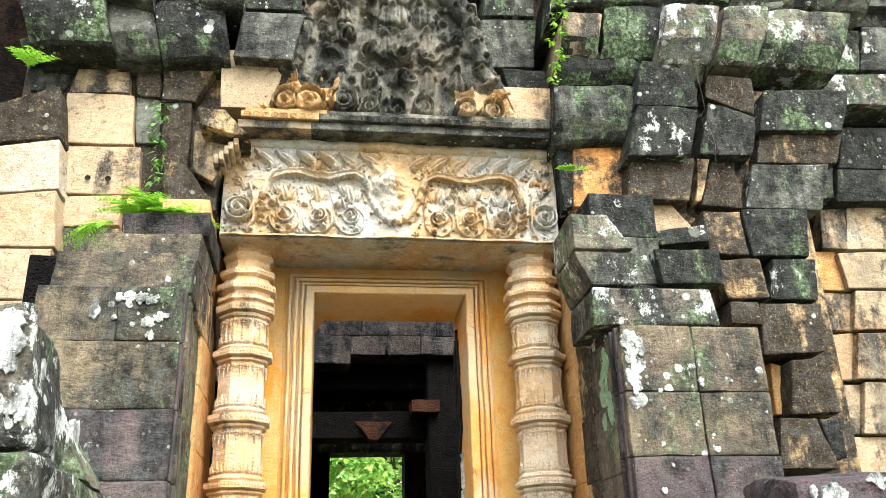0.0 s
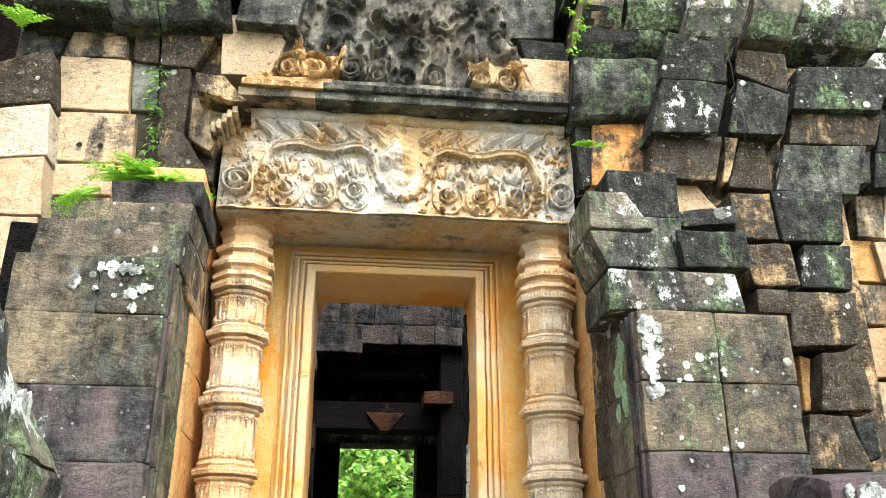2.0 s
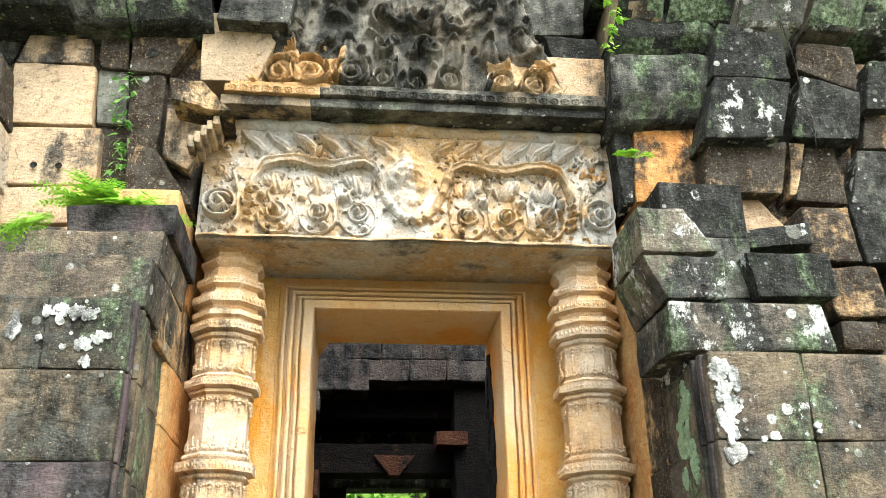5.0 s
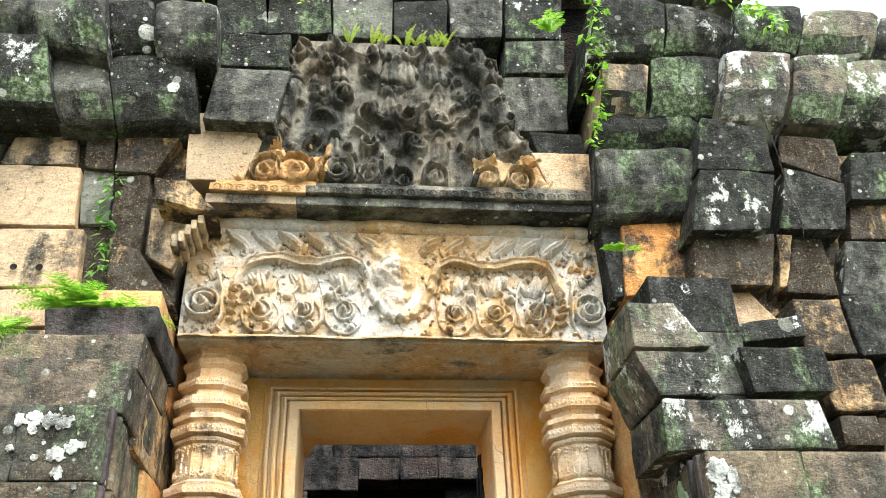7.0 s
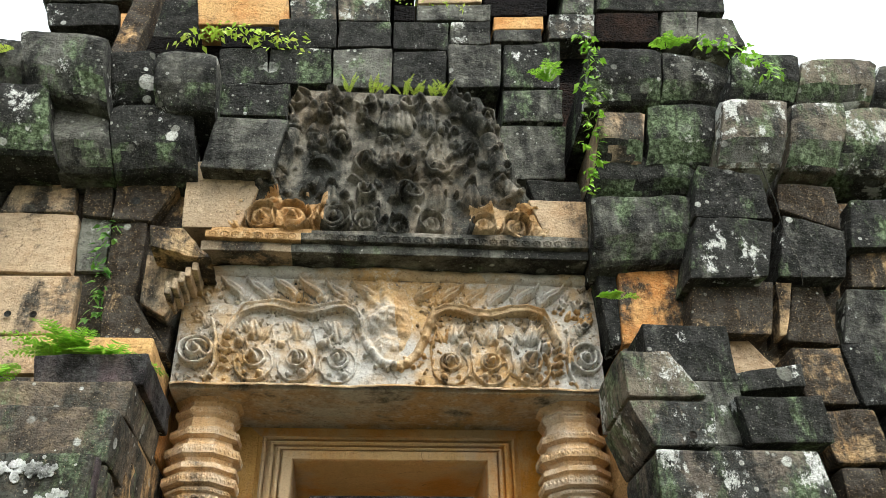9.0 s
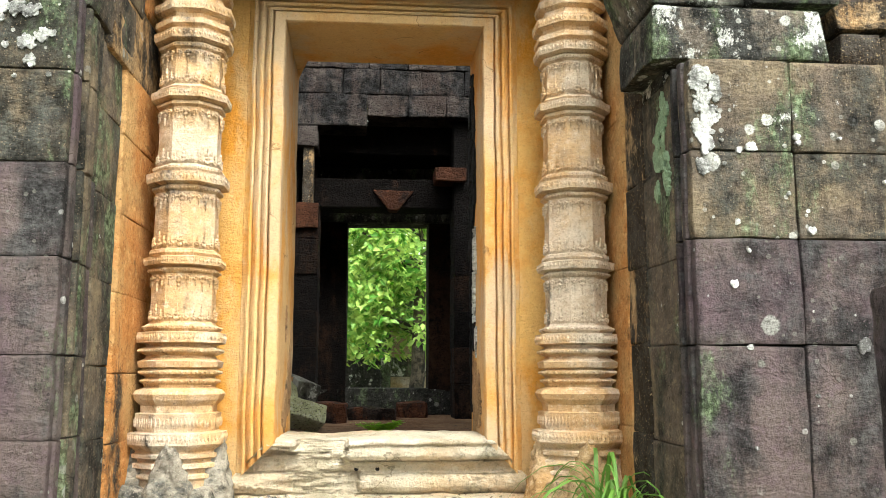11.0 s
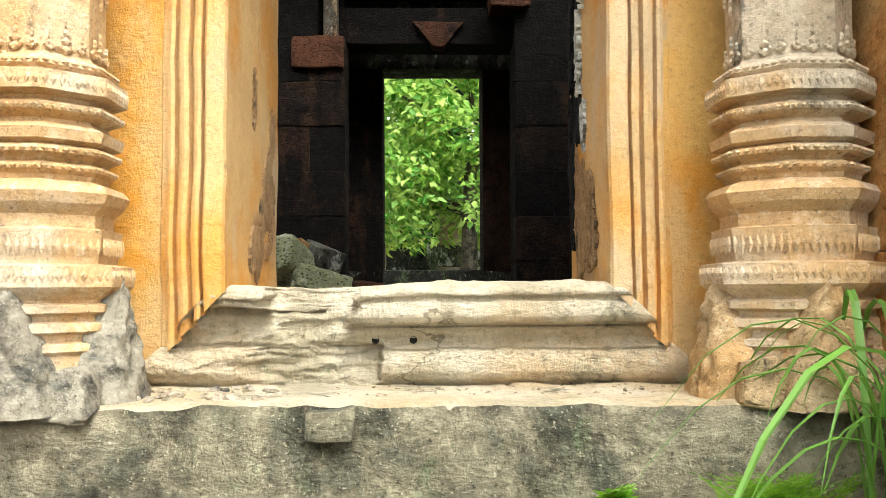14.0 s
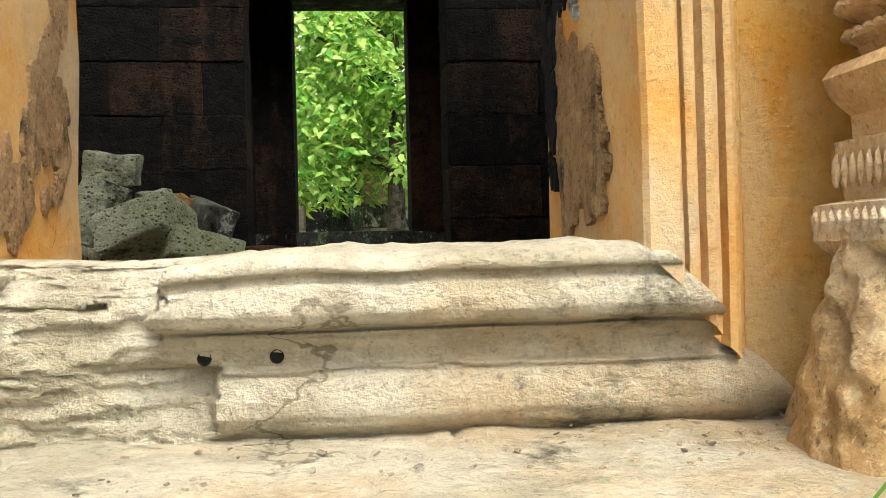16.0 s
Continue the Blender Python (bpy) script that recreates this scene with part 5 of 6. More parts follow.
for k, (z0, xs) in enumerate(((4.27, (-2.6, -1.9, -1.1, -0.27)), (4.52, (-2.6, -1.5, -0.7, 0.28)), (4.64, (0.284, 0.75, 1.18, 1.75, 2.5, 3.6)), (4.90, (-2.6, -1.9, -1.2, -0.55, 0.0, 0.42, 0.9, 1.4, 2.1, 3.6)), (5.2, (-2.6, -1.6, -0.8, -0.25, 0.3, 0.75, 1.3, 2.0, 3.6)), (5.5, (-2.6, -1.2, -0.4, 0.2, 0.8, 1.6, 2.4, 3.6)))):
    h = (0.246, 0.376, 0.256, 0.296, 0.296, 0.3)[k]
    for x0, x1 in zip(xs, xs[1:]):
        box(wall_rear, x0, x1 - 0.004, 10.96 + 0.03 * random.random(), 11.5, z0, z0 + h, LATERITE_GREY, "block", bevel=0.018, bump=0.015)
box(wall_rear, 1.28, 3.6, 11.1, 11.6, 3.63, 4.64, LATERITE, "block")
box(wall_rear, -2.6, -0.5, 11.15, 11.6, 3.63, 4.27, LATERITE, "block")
# a redder top block: the light on that course is in its colour
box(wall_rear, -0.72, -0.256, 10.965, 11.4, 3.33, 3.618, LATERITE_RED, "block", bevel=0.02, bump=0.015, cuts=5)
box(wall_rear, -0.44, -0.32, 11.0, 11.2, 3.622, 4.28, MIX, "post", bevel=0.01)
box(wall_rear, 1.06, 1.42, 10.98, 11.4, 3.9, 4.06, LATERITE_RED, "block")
# a triangular patch of light on the stone, given as a wedge
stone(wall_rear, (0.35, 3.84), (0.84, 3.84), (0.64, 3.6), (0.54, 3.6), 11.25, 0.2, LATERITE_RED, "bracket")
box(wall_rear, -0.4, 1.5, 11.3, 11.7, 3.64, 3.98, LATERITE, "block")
# roof block added over the passage to keep it dark
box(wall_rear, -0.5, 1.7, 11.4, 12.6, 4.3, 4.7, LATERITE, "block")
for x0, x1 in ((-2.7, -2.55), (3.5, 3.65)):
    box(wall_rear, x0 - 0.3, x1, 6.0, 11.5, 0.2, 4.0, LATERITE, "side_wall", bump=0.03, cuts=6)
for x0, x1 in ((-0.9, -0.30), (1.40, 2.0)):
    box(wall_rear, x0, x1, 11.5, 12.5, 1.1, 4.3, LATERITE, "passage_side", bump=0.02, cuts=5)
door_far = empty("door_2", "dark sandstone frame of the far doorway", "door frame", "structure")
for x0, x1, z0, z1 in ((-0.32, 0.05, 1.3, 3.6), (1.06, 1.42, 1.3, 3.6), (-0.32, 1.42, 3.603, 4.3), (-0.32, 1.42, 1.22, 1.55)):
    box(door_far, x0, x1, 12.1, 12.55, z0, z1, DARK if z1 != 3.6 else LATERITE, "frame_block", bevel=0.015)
for k, (x0, x1, y0, z1, t) in enumerate(((-0.25, 0.10, 10.3, 1.42, 0.05), (0.12, 0.62, 10.6, 1.36, -0.02), (0.66, 1.0, 11.3, 1.4, 0.03))):
    box(wall_rear, x0, x1, y0, y0 + 0.35, 1.15, z1, LATERITE_RED, "fallen_block", bevel=0.03, bump=0.03)


# an added slab, out of view, that keeps light off one chamber side
ceiling = empty("ceiling", "unseen slab added over one side of the chamber to darken it", "ceiling", "structure")
box(ceiling, 1.0, 3.6, 6.06, 9.3, 5.0, 5.3, LATERITE, "vault_block", bump=0.03, cuts=6)


def rubble(x, y, z, sx, sy, sz, rx, ry, rz, material, label):
    bm = rough_hull([(-sx, -sy, sz), (sx, -sy, sz * 0.9), (sx * 0.9, -sy, -sz), (-sx, -sy, -sz), (-sx * 0.9, sy, sz), (sx, sy * 0.9, sz), (sx, sy, -sz), (-sx, sy, -sz)], 0.014, 0.018, 7, x * 7 + z)
    ob = part("rubble_stone", bm, material)
    ob.matrix_world = pose(x, y, z, rx, ry, rz)
    return tagged(ob, label, "stone", "fallen stones")


rubble(-0.745, 9.15, 1.845, 0.135, 0.13, 0.085, 4, 3, 8, RUBBLE, "squared grey stone balanced on fallen stones")
rubble(-0.80, 9.05, 1.58, 0.13, 0.17, 0.18, -6, 12, 20, RUBBLE, "grey-green stone at the back of a rubble heap")
rubble(-0.52, 8.85, 1.50, 0.21, 0.16, 0.11, -24, -20, -14, RUBBLE, "tilted squared grey-green stone in a rubble heap")
rubble(-0.26, 9.2, 1.54, 0.12, 0.12, 0.12, 10, 14, 25, DARK, "dark stone at the back of a rubble heap")
rubble(-0.23, 8.72, 1.37, 0.19, 0.13, 0.085, -25, 14, 24, RUBBLE, "low mossy ochre stone at the edge of a heap")
rubble(-0.41, 9.2, 1.66, 0.07, 0.07, 0.045, 5, 10, 50, ORANGE, "small orange stone on a rubble heap")
rubble(-0.56, 9.25, 1.68, 0.09, 0.08, 0.06, 5, -12, 30, RUBBLE, "small grey stone on a rubble heap")
rubble(-0.55, 9.3, 1.40, 0.34, 0.16, 0.2, 3, 0, 5, DARK, "dark stone under a rubble heap")
rubble(-0.85, 8.72, 1.33, 0.1, 0.1, 0.11, 3, 8, 45, RUBBLE, "small grey stone at the foot of a heap")

# ---- beyond the far door: ruined wall, trees ----
ruin = empty("ruined_wall", "low ruined outer wall of pale mossy blocks with a dark opening", "wall", "structure")
for k in range(9):
    z0 = 0.0 + 0.34 * k
    for j, x0 in enumerate((-3.0, -2.2, -1.4, -0.65, 0.72, 1.35, 2.1, 2.9)):
        if k == 8 and j % 2:
            continue
        box(ruin, x0, x0 + (0.68 if j != 3 else 0.55), 17.0 + 0.05 * random.random(), 17.5, z0, z0 + 0.335, PALE if (j + k) % 3 else LICHEN, "block", bevel=0.02, cuts=1)
box(ruin, 0.55, 0.72, 16.9, 17.2, 0, 2.75, LICHEN, "post")
box(ruin, -0.1, 0.7, 17.1, 17.4, 2.1, 2.3, DARK, "cross_block")
box(ruin, -4.0, 5.0, 19.5, 20.0, 0, 2.2, DARK, "back_wall", cuts=4)


def leaf_cloud(centres, per, size, spread, seed, droop=0.4):
    """Many separate folded leaves gathered in clumps."""
    rng = random.Random(seed)
    verts, faces = [], []
    for cx, cy, cz, rad in centres:
        for _ in range(per):
            while True:
                d = Vector((rng.uniform(-1, 1), rng.uniform(-1, 1), rng.uniform(-1, 1)))
                if 0.25 < d.length < 1:
                    break
            at = Vector((cx, cy, cz)) + Vector((d.x * rad, d.y * rad * spread, d.z * rad * 0.8))
            ang = rng.uniform(0, 6.3)
            u = Vector((math.cos(ang), math.sin(ang) * 0.7, -droop + rng.uniform(-0.5, 0.4))).normalized()
            n = Vector((rng.uniform(-0.5, 0.5), rng.uniform(-1.0, 0.2), rng.uniform(0.3, 1))).normalized()
            w = u.cross(n).normalized()
            n = w.cross(u)
            L = size * rng.uniform(0.6, 1.3)
            k = len(verts)
            for a, b, c in ((0, 0, 0), (0.4, 0.27, 0.05), (0.4, -0.27, 0.05), (1, 0, -0.12), (0.45, 0, -0.03)):
                verts.append(at + u * L * a + w * L * b + n * L * c)
            faces += [(k, k + 1, k + 4), (k + 1, k + 3, k + 4), (k, k + 4, k + 2), (k + 4, k + 3, k + 2)]
    me = bpy.data.meshes.new("crown")
    me.from_pydata([tuple(v) for v in verts], [], faces)
    me.update()
    return me


def limb(bm, a, b, ra, rb, seed, sides=8, n=7):
    a, b = Vector(a), Vector(b)
    ax = (b - a).normalized()
    s = ax.orthogonal().normalized()
    t = ax.cross(s)
    rings = []
    for k in range(n + 1):
        f = k / n
        bend = Vector((noise.noise(Vector((seed, f * 2.5, 0))), noise.noise(Vector((0, seed, f * 2.5))), 0)) * 0.18 * (b - a).length * f
        c, r = a + (b - a) * f + bend, ra + (rb - ra) * f
        rings.append([bm.verts.new(c + (s * math.cos(6.283 * i / sides) + t * math.sin(6.283 * i / sides)) * r) for i in range(sides)])
    for p, q in zip(rings, rings[1:]):
        for i in range(sides):
            bm.faces.new((p[i], p[(i + 1) % sides], q[(i + 1) % sides], q[i]))


def tree(x, y, height, lean, radius, clumps, per, leaf, material, seed, label, low=0.25):
    ob = empty("tree", label, "tree", "", (0, 0, 0))
    rng = random.Random(seed)
    bm = bmesh.new()
    limb(bm, (x, y, -0.1), (x + lean, y, height * 0.75), 0.16, 0.06, seed)
    part("trunk", bm, BARK, ob, "", True)
    centres = []
    for _ in range(clumps):
        z = height * rng.uniform(low, 1.0)
        wide = radius * (0.55 + 0.6 * math.sin(math.pi * min(1, max(0, (z / height - 0.12)))))
        centres.append((x + rng.uniform(-wide, wide), y + rng.uniform(-wide, wide) * 0.6, z, rng.uniform(0.28, 0.62)))
    for c in centres[:14]:
        bm = bmesh.new()
        h = min(c[2] * 0.8, height * 0.7)
        limb(bm, (x + lean * h / height, y, h), c[:3], 0.035, 0.008, c[0], 5, 5)
        part("limb", bm, BARK, ob, "", True)
    hang("crown", leaf_cloud(centres, per, leaf, 1.0, seed), material, ob)
    return ob


tree(1.0, 15.6, 5.6, 0.3, 1.5, 130, 130, 0.135, LEAF, 3, "leafy green tree with drooping leaves before a ruined wall", 0.36)
tree(-0.9, 18.8, 7.5, 0.2, 2.3, 90, 60, 0.17, LEAF_YELLOW, 5, "bright yellow-green tree behind a ruined wall", 0.3)
tree(2.6, 20.5, 9.0, -0.3, 3.2, 120, 60, 0.2, LEAF_DEEP, 7, "tall green tree behind a ruined wall", 0.2)
tree(-1.5, 23.5, 11.0, 0.4, 4.2, 150, 60, 0.24, LEAF_DEEP, 11, "tall dark green tree in the far thicket", 0.15)
tree(4.5, 25.0, 12.0, 0.4, 4.5, 150, 60, 0.24, LEAF_DEEP, 13, "tall green tree in the far thicket", 0.15)

bm = bmesh.new()
limb(bm, (2.36, 4.655, 4.98), (2.43, 4.64, 4.1), 0.0035, 0.002, 4.0, 6, 14)
tagged(part("hanging_root", bm, BARK, None, "", True), "thin grey root hanging down the blackened wall", "root")

# ---- low flank stones beside the way to the door ----
flank_l = empty("flank_left", "low flank wall of dark stones with broad white lichen", "wall", "structure")
c = [(-1.7, 2.45, 2.32), (-0.86, 2.45, 2.32), (-0.80, 2.45, 1.9), (-1.7, 2.45, 1.9), (-1.7, 2.9, 2.3), (-0.9, 2.9, 2.3), (-0.82, 2.9, 1.9), (-1.7, 2.9, 1.9)]
part("stone", rough_hull(c, 0.03, 0.02, 6, 2.0), LICHEN, flank_l)
c = [(-1.7, 2.9, 2.2), (-0.92, 2.9, 2.2), (-0.78, 2.9, 1.88), (-1.7, 2.9, 1.9), (-1.7, 3.3, 2.16), (-0.95, 3.3, 2.16), (-0.8, 3.3, 1.88), (-1.7, 3.3, 1.9)]
part("stone", rough_hull(c, 0.03, 0.02, 6, 5.0), LICHEN, flank_l)
box(flank_l, -1.7, -0.78, 2.4, 3.3, 1.3, 1.89, LICHEN, bevel=0.03, bump=0.02, cuts=6)
box(flank_l, -1.75, -0.76, 2.35, 3.68, 0.0, 1.295, DARK, bevel=0.03, bump=0.02, cuts=6)
flank_r = empty("flank_right", "low flank block of purple-grey stone with white lichen", "wall", "structure")
c = [(1.5, 2.72, 1.84), (2.5, 2.7, 1.9), (2.5, 2.7, 1.3), (1.5, 2.72, 1.3), (1.6, 3.33, 1.92), (2.5, 3.35, 1.92), (2.5, 3.35, 1.3), (1.6, 3.33, 1.3)]
part("stone", rough_hull(c, 0.03, 0.025, 6, 9.0), PURPLE, flank_r)
box(flank_r, 1.55, 2.5, 2.7, 3.4, 0.0, 1.295, DARK, bevel=0.03, bump=0.02, cuts=5)


# ---- plants ----
def grass_tuft(x, y, z, n, seed):
    ob = empty("grass_tuft", "tuft of long arching green grass in a porch corner", "grass", "", (x, y, z))
    rng = random.Random(seed)
    for _ in range(n):
        a, length = rng.uniform(0, 6.283), rng.uniform(0.45, 0.95)
        out = Vector((math.cos(a), math.sin(a) * 0.8 - 0.25, 0)) * rng.uniform(0.3, 1.0)
        side = Vector((-out.y, out.x, 0)).normalized()
        bm = bmesh.new()
        rows = []
        base = Vector((rng.uniform(-0.07, 0.07), rng.uniform(-0.05, 0.05), 0))
        w = rng.uniform(0.006, 0.0135)
        for k in range(10):
            f = k / 9
            p = base + out * (f ** 1.5) * length * 1.1 + Vector((0, 0, length * (1.3 * f - (0.75 + 0.75 * out.length) * f ** 2.8)))
            ww = w * (1 - f ** 3) * (0.5 + f)
            rows.append((bm.verts.new(p - side * ww + Vector((0, 0, ww * 0.5))), bm.verts.new(p), bm.verts.new(p + side * ww + Vector((0, 0, ww * 0.5)))))
        for r, s in zip(rows, rows[1:]):
            bm.faces.new((r[0], r[1], s[1], s[0])), bm.faces.new((r[1], r[2], s[2], s[1]))
        part("blade", bm, GRASS, ob)
    return ob


grass_tuft(1.36, 4.90, 0.86, 58, 4)


def fern_frond(bm, at, heading, length, rng, leaf=0.03, rise=0.6):
    """One arching frond with paired leaflets."""
    up = Vector((0, 0, 1))
    side = heading.cross(up).normalized()
    p = Vector(at)
    n = 13
    for k in range(n):
        f = k / n
        d = (heading + up * (rise - 1.3 * f)).normalized()
        q = p + d * length / n
        w = 0.0015
        v = [bm.verts.new(p - side * w), bm.verts.new(p + side * w), bm.verts.new(q + side * w), bm.verts.new(q - side * w)]
        bm.faces.new(v)
        L = leaf * math.sin(math.pi * (0.15 + 0.8 * f)) * rng.uniform(0.8, 1.2)
        for s in (-1, 1):
            tip = q + side * s * L + d * L * 0.5 + up * rng.uniform(-0.3, 0.2) * L
            mid = (q + tip) / 2
            c = d * L * 0.28
            bm.faces.new([bm.verts.new(q), bm.verts.new(mid - c), bm.verts.new(tip), bm.verts.new(mid + c)])
        p = q


def fern(x, y, z, n, length, seed, material=None, label="small bright green fern rooted in a wall joint", leaf=0.03, toward=(0, -1), rise=0.6):
    ob = empty("fern", label, "fern", "", (x, y, z))
    rng = random.Random(seed)
    for _ in range(n):
        a = math.atan2(toward[1], toward[0]) + rng.uniform(-1.3, 1.3)
        bm = bmesh.new()
        fern_frond(bm, (rng.uniform(-0.03, 0.03), 0, 0), Vector((math.cos(a), math.sin(a), 0)), length * rng.uniform(0.55, 1.1), rng, leaf, rise)
        part("frond", bm, material or FERN, ob)
    return ob


fern(-1.08, 4.76, 3.62, 30, 0.32, 1, None, "bright green fern spreading on the pier top", 0.036, (-0.6, -0.8), 0.9)
fern(-0.95, 4.74, 3.62, 18, 0.3, 2, None, "bright green fern spreading on the pier top", 0.045, (0.8, -0.6), 0.5)
fern(-1.25, 4.66, 3.56, 14, 0.3, 3, None, "bright green fern hanging over the pier top", 0.03, (-0.8, -0.6), 0.0)


def climber(name, path, per, size, radius, seed, material, label):
    """A trailing plant: small leaves crowded along a wandering line."""
    rng = random.Random(seed)
    centres = []
    for (ax, ay, az), (bx, by, bz) in zip(path, path[1:]):
        for k in range(7):
            f = (k + rng.random()) / 7
            centres.append((ax + (bx - ax) * f + rng.gauss(0, 0.02), ay + (by - ay) * f, az + (bz - az) * f, radius * rng.uniform(0.5, 1.2)))
    ob = hang(name, leaf_cloud(centres, per, size, 0.5, seed, 0.5), material)
    return tagged(ob, label, name)


climber("creeper", [(-1.06, 4.98, 3.74), (-1.09, 4.98, 4.0), (-1.10, 4.98, 4.3), (-1.12, 4.98, 4.58)], 5, 0.05, 0.05, 20, LEAF_DEEP, "dark green creeper climbing in a wall gap")
climber("creeper", [(1.44, 4.74, 4.72), (1.45, 4.72, 5.0), (1.46, 4.66, 5.3), (1.50, 4.60, 5.62), (1.46, 4.62, 5.8)], 7, 0.045, 0.06, 21, FERN, "green creeper hanging down the edge of the cornice")
climber("shrub", [(-1.0, 5.15, 6.12), (-0.75, 5.12, 6.2), (-0.5, 5.12, 6.16), (-0.2, 5.15, 6.13)], 9, 0.05, 0.12, 22, LEAF_YELLOW, "yellow-green shrub growing on the upper courses")
climber("shrub", [(2.15, 4.6, 5.78), (2.4, 4.58, 5.66), (2.55, 4.55, 5.45)], 9, 0.05, 0.09, 23, FERN, "light green shrub on a broken cornice")
climber("moss", [(0.3, 5.12, 6.6), (0.9, 5.2, 6.66)], 8, 0.03, 0.06, 24, LEAF_YELLOW, "yellow-green weeds on the upper courses")
fern(3.2, 5.1, 4.62, 10, 0.3, 31, None, "light green fern in a joint below the cornice", 0.045, (0.6, -0.8), 0.7)
for x, y, z, n, L, s in ((2.1, 4.9, 5.99, 6, 0.2, 54), (1.35, 5.1, 5.85, 6, 0.2, 55)):
    fern(x, y, z, n, L, s, None, "yellow-green fern on a broken cornice", 0.035)
for k in range(7):
    fern(0.1 + 0.1 * k + 0.03 * (k % 2), 5.06, 5.63, 4, 0.14, 80 + k, LEAF_YELLOW, "thin weed on the top of the pediment", 0.014, (0, -1), 1.6)
fern(1.5, 4.85, 4.1, 6, 0.1, 91, None, "small green fern in a joint beside the lintel", 0.03)
fern(-1.85, 4.72, 4.62, 9, 0.22, 92, None, "green fern on a wall ledge", 0.03)
fern(-1.9, 4.8, 5.55, 7, 0.2, 93, LEAF_YELLOW, "yellow-green fern on a cornice block", 0.03)
fern(-0.80, 4.72, 0.90, 9, 0.14, 94, None, "small bright green weed at the foot of the pier", 0.045, (0.4, -0.8), 0.9)
fern(0.42, 8.0, 1.22, 14, 0.28, 95, None, "small green plant on the chamber floor", 0.05, (0, -1), 1.2)
fern(0.79, 5.10, 0.89, 7, 0.11, 96, None, "small green seedling at the foot of the ledge", 0.04, (0, -1), 1.4)
for k in range(9):
    fern(1.08 + 0.05 * (k % 4), 5.06 - 0.02 * (k % 3), 0.88, 6, 0.17, 100 + k, None, "feathery green weed beside the ledge", 0.02, (0, -1), 1.6)


def creeper_mat():
    """Tiny leaves lying on the step."""
    rng = random.Random(12)
    centres = [(0.66 + 0.45 * f + rng.uniform(-0.04, 0.04), 5.10 - 0.25 * f * f + rng.uniform(-0.06, 0.05), 0.885 + rng.uniform(0, 0.008), 0.03) for f in (k / 70 for k in range(71))]
    ob = hang("creeper", leaf_cloud(centres, 9, 0.022, 1.0, 12, 0.1), FERN)
    return tagged(ob, "low mat of small bright green leaves on the step", "creeper", "", "stuff")


creeper_mat()


def stone_chips():
    rng = random.Random(3)
    bm = bmesh.new()
    for k in range(170):
        left = k < 70
        x = rng.gauss(-0.15, 0.12) if left else rng.uniform(0.1, 1.2)
        y, s = (rng.uniform(5.25, 5.5), rng.uniform(0.004, 0.022)) if left else (rng.uniform(5.3, 5.56), rng.uniform(0.002, 0.008))
        m = pose(x, y, 1.118, rng.uniform(-25, 25), rng.uniform(-25, 25), rng.uniform(0, 180)) @ Matrix.Diagonal((s * 1.6, s, s * 0.4, 1))
        bmesh.ops.create_cube(bm, size=1.0, matrix=m)
    return tagged(part("stone_chips", bm, PALE), "pale flaked stone chips and grit lying on the ledge", "stone chips", "", "stuff")


stone_chips()


# ---- lichen that has a shape of its own ----
def lichen(parent, origin, u, n, blobs, material, label, seed):
    """Thin crusts of lichen with ragged outlines on a face: each blob is (along, up, width, height)."""
    rng = random.Random(seed)
    origin, u, n = Vector(origin), Vector(u), Vector(n)
    for a, z, w, h in blobs:
        bm = bmesh.new()
        some = [(a, z, w, h)]
        if max(w, h) > 0.045:
            some = []
            for _ in range(int(26 * max(1.0, 0.6 * max(w, h) / min(w, h)))):
                t, d, k = rng.uniform(0, 6.283), rng.random() ** 0.6, rng.uniform(0.1, 0.4)
                m = min(w, h) * k
                some.append((a + w * 0.42 * d * math.cos(t), z + h * 0.42 * d * math.sin(t), m * rng.uniform(0.8, 1.3), m * rng.uniform(0.9, 1.8)))
        for i, (ca, cz, cw, ch) in enumerate(some):
            up = 0.003 + 0.0001 * i
            mid = bm.verts.new(origin + u * ca + Vector((0, 0, cz)) + n * (up + 0.0005))
            rim, low = [], []
            s = rng.uniform(0, 90)
            for k in range(26):
                t = 6.2832 * k / 26
                r = 1 + 0.45 * noise.noise(Vector((math.cos(t) * 1.4 + s, math.sin(t) * 1.4, s))) + 0.25 * noise.noise(Vector((math.cos(t) * 4 + s, math.sin(t) * 4, s)))
                p = origin + u * (ca + cw / 2 * r * math.cos(t)) + Vector((0, 0, cz + ch / 2 * r * math.sin(t)))
                rim.append(bm.verts.new(p + n * up))
                low.append(bm.verts.new(p - n * 0.012))
            for k in range(26):
                j = (k + 1) % 26
                bm.faces.new((mid, rim[k], rim[j])), bm.faces.new((rim[k], low[k], low[j], rim[j]))
        bmesh.ops.recalc_face_normals(bm, faces=bm.faces)
        tagged(part("lichen_patch", bm, material, parent, label), "", "", "", "stuff")


FRONT, ACROSS = (0, -1, 0), (1, 0, 0)
W, GRN = "white crust of lichen", "pale green crust of lichen"
rng = random.Random(77)
lichen(pier_right, (0, 4.282, 0), ACROSS, FRONT, [(1.56, 2.80, 0.09, 0.10), (1.565, 2.72, 0.07, 0.14), (1.57, 2.62, 0.08, 0.16), (1.575, 2.55, 0.06, 0.1), (1.555, 2.46, 0.055, 0.07), (1.62, 2.76, 0.05, 0.12), (1.61, 2.66, 0.05, 0.08)], LICHEN_WHITE, W, 1)
lichen(pier_right, (1.497, 0, 0), (0, 1, 0), (-1, 0, 0), [(4.52, 2.72, 0.1, 0.2), (4.58, 2.6, 0.14, 0.24), (4.5, 2.48, 0.07, 0.2), (4.62, 2.42, 0.05, 0.1)], LICHEN_GREEN, GRN, 2)
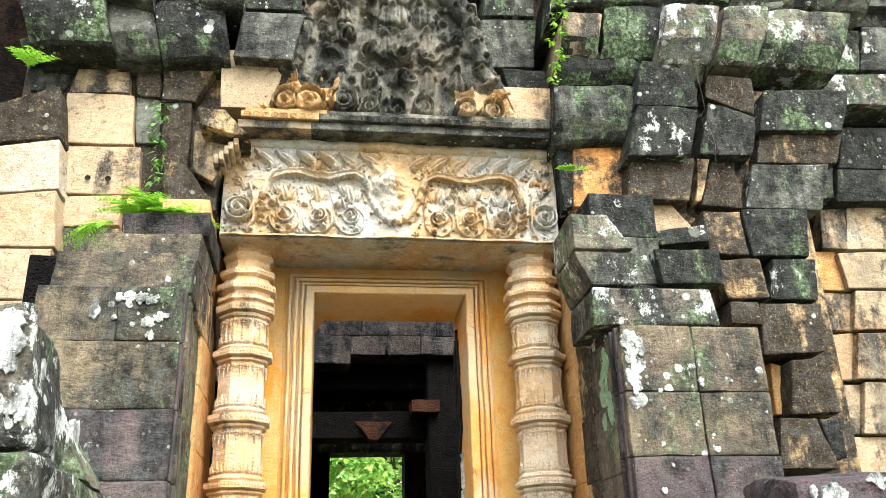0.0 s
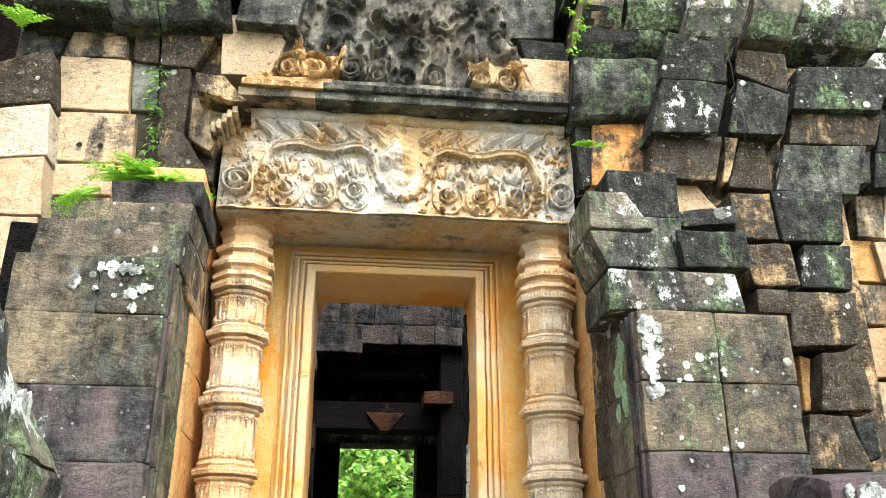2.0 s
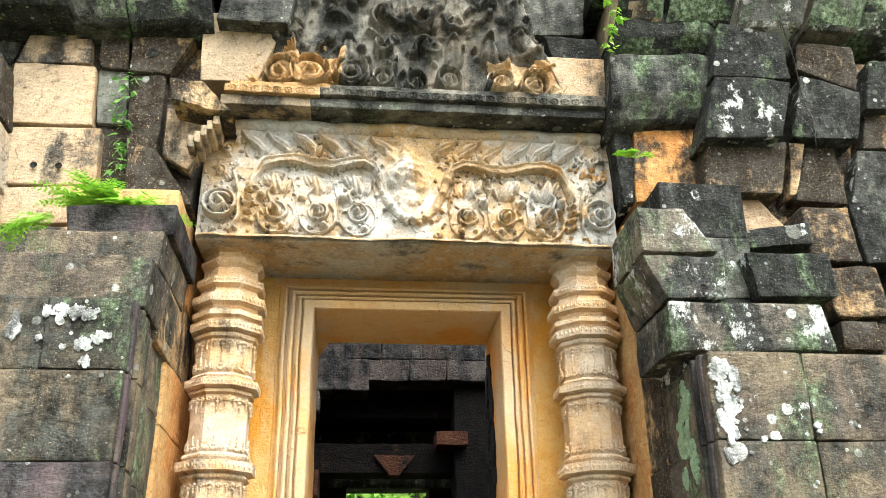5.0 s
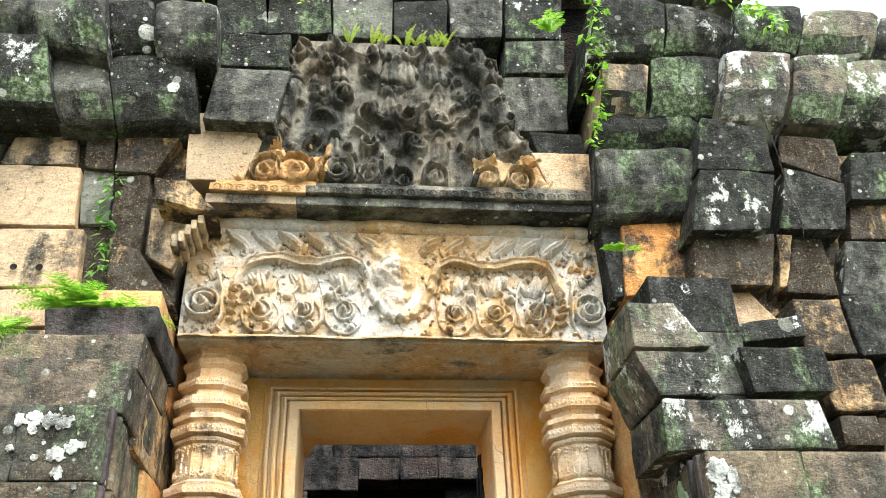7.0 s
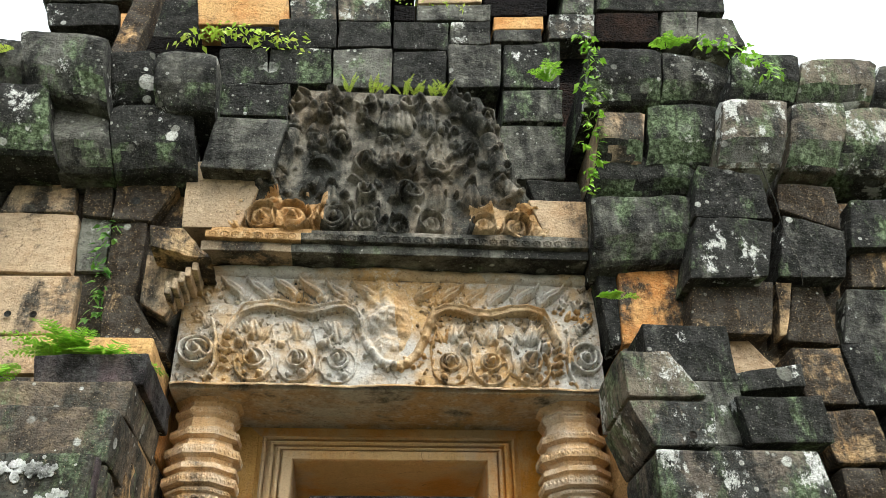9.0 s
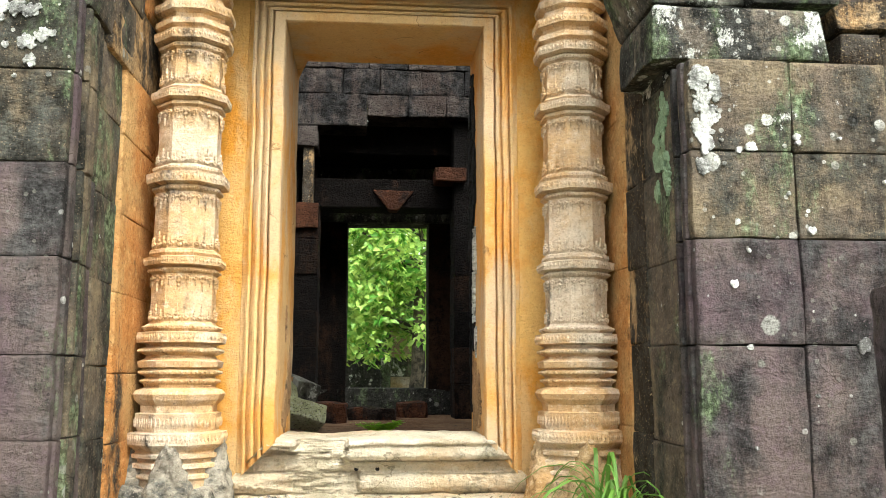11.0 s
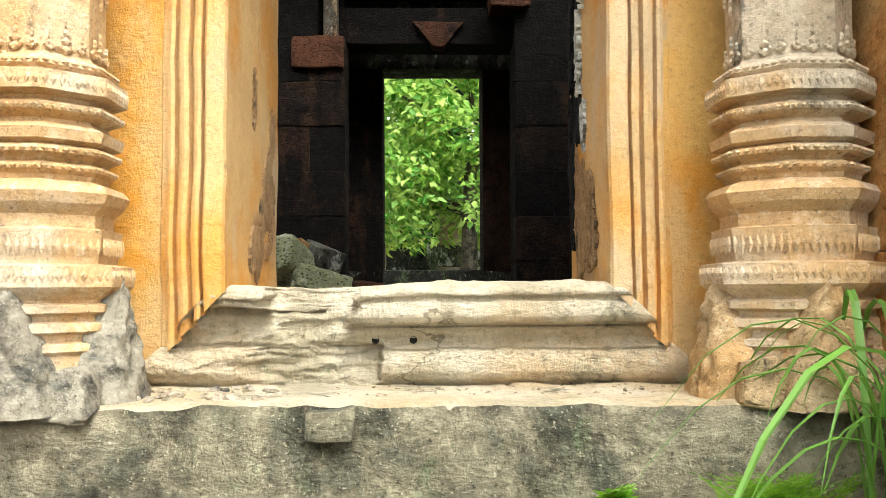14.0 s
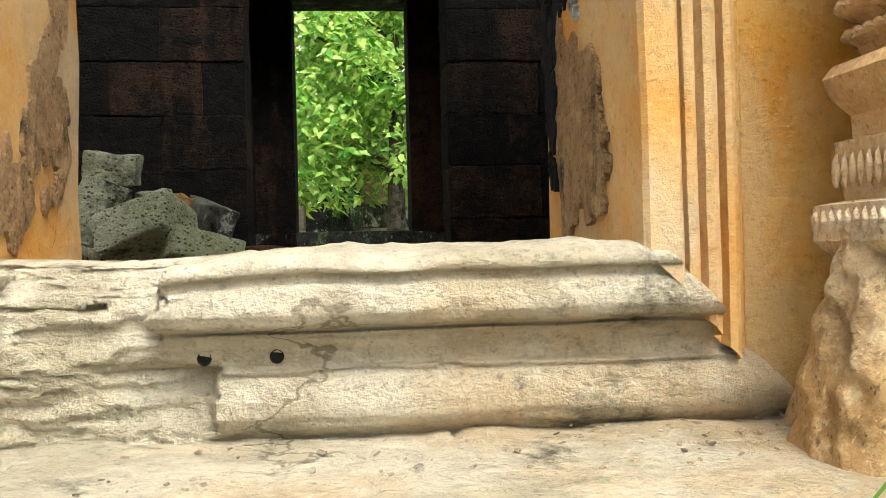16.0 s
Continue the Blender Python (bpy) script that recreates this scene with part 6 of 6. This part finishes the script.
lichen(pier_right, (0, 4.280, 0), ACROSS, FRONT, [(rng.uniform(1.58, 2.28), rng.uniform(1.3, 2.8), s, s) for s in (0.05, 0.04, 0.03, 0.03, 0.025, 0.025, 0.02, 0.02, 0.02, 0.02, 0.015, 0.015, 0.015, 0.015, 0.015, 0.012, 0.012, 0.012)], LICHEN_WHITE, W, 3)
lichen(pier_left, (0, 4.296, 0), ACROSS, FRONT, [(-0.98, 2.99, 0.26, 0.07), (-1.18, 2.94, 0.06, 0.12), (-0.92, 2.86, 0.07, 0.06), (-0.86, 2.89, 0.05, 0.05), (-0.90, 2.80, 0.05, 0.045)] + [(rng.gauss(-0.95, 0.08), rng.gauss(2.86, 0.05), s, s) for s in (0.03, 0.03, 0.025, 0.025, 0.02, 0.02, 0.02, 0.015)], LICHEN_WHITE, W, 4)
lichen(flank_l, (0, 2.444, 0), ACROSS, FRONT, [(-0.93, 2.2, 0.14, 0.2), (-1.05, 2.1, 0.16, 0.3), (-0.86, 2.02, 0.06, 0.14)], LICHEN_WHITE, W, 5)
lichen(flank_l, (-0.85, 0, 0), (0, 1, 0), (1, 0, 0.25), [(2.6, 2.08, 0.12, 0.22), (3.0, 2.0, 0.14, 0.2), (3.2, 1.97, 0.05, 0.22)], LICHEN_WHITE, W, 6)

# black crust and scaled stone on the door reveals
lichen(door, (0.887, 0, 0), (0, 1, 0), (-1, 0, 0), [(5.955, 2.6, 0.15, 1.5), (5.92, 3.0, 0.2, 0.8), (5.93, 2.45, 0.18, 0.9), (5.97, 1.85, 0.11, 0.7), (5.975, 1.68, 0.09, 0.4), (5.92, 1.9, 0.14, 0.3), (5.85, 2.9, 0.14, 0.7)], BLACK, "black weathering crust", 12)
lichen(door, (0.886, 0, 0), (0, 1, 0), (-1, 0, 0), [(5.84, 1.60, 0.3, 0.34), (5.70, 1.52, 0.16, 0.2), (5.93, 1.78, 0.12, 0.2)], PLASTER, "brown scaled stone", 13)
lichen(door, (-0.113, 0, 0), (0, 1, 0), (1, 0, 0), [(6.12, 1.62, 0.3, 0.42), (5.9, 1.5, 0.2, 0.2), (5.86, 1.95, 0.05, 0.22), (6.2, 1.9, 0.12, 0.2)], PLASTER, "brown scaled stone", 14)

lichen(door, (0.8855, 0, 0), (0, 1, 0), (-1, 0, 0), [(5.86, 2.1, 0.05, 0.34), (5.80, 1.86, 0.07, 0.2), (5.80, 2.35, 0.03, 0.3)], LICHEN_WHITE, "pale scaled stone", 16)
lichen(flank_r, (0, 2.705, 0), ACROSS, FRONT, [(1.62, 1.77, 0.09, 0.12), (1.78, 1.83, 0.08, 0.045), (1.55, 1.80, 0.02, 0.05)], LICHEN_WHITE, W, 17)

# drilled lifting holes in the stones: near-black discs, hole shade put into the colour
HOLE_SHADE = sandstone("shadowed_stone", (0.03, 0.025, 0.02), (0.02, 0.018, 0.015), off=99.0)


def drill_hole(parent, x, y, z, r):
    bm = bmesh.new()
    a = [bm.verts.new((x + r * math.cos(k * 0.5236), y - 0.004, z + r * math.sin(k * 0.5236))) for k in range(12)]
    b = [bm.verts.new((x + r * 0.86 * math.cos(k * 0.5236), y - 0.003, z + r * 0.86 * math.sin(k * 0.5236))) for k in range(12)]
    c = [bm.verts.new((x + r * 0.8 * math.cos(k * 0.5236), y + 0.0, z + r * 0.8 * math.sin(k * 0.5236))) for k in range(12)]
    for k in range(12):
        j = (k + 1) % 12
        bm.faces.new((a[k], a[j], b[j], b[k])), bm.faces.new((b[k], b[j], c[j], c[k]))
    bm.faces.new(c)
    part("drill_hole", bm, HOLE_SHADE, parent, "small drilled hole, its inner shade given as a near-black disc")


for p, x, y, z, r in ((wall_left, -1.50, 4.985, 4.01, 0.018), (wall_left, -1.38, 4.985, 4.01, 0.018), (pier_left, -0.98, 4.585, 3.42, 0.02), (pier_left, -1.1, 4.585, 3.43, 0.018), (wall_left, -1.0, 4.965, 4.70, 0.025),
                      (pier_right, 2.15, 4.275, 2.64, 0.022), (pier_right, 1.6, 4.41, 3.2, 0.018)):
    drill_hole(p, x, y, z, r)


def sill_face(x, z):
    """The y of the sill's face at x, z."""
    d = (SILL[0] - x) ** 2 + (SILL[2] - z) ** 2 + 100.0 * (SILL[1] > 5.75)
    return float(SILL[1].ravel()[d.argmin()])


for x, z in ((0.270, 1.236), (0.372, 1.236)):
    drill_hole(door, x, sill_face(x, z) - 0.002, z, 0.0105)


# a broken serpent-shaped finial end above the lintel's corner, and a post leaning on the upper courses
finial = empty("broken_finial", "broken curved stone finial end above the carved lintel", "finial")
c = [(-0.85, 4.78, 4.42), (-0.69, 4.78, 4.42), (-0.53, 4.8, 4.25), (-0.83, 4.78, 4.28), (-0.85, 5.1, 4.42), (-0.69, 5.1, 4.42), (-0.53, 5.1, 4.25), (-0.83, 5.1, 4.28)]
part("block", rough_hull(c, 0.04, 0.02, 6, 61.0), MIX, finial)
for k in range(5):
    box(finial, -0.74 + 0.028 * k, -0.71 + 0.028 * k, 4.84, 5.05, 4.06 + 0.035 * k, 4.13 + 0.03 * k, BUFF, "tooth", bevel=0.01, bump=0.006, cuts=2)
post = tagged(part("leaning_post", rough_hull([(-1.37, 5.3, 6.9), (-1.22, 5.3, 6.9), (-1.24, 5.05, 5.7), (-1.40, 5.05, 5.7), (-1.37, 5.45, 6.9), (-1.22, 5.45, 6.9), (-1.24, 5.2, 5.7), (-1.40, 5.2, 5.7)], 0.02, 0.012, 5, 3.0), MIX), "pale stone post leaning on the upper courses", "post")
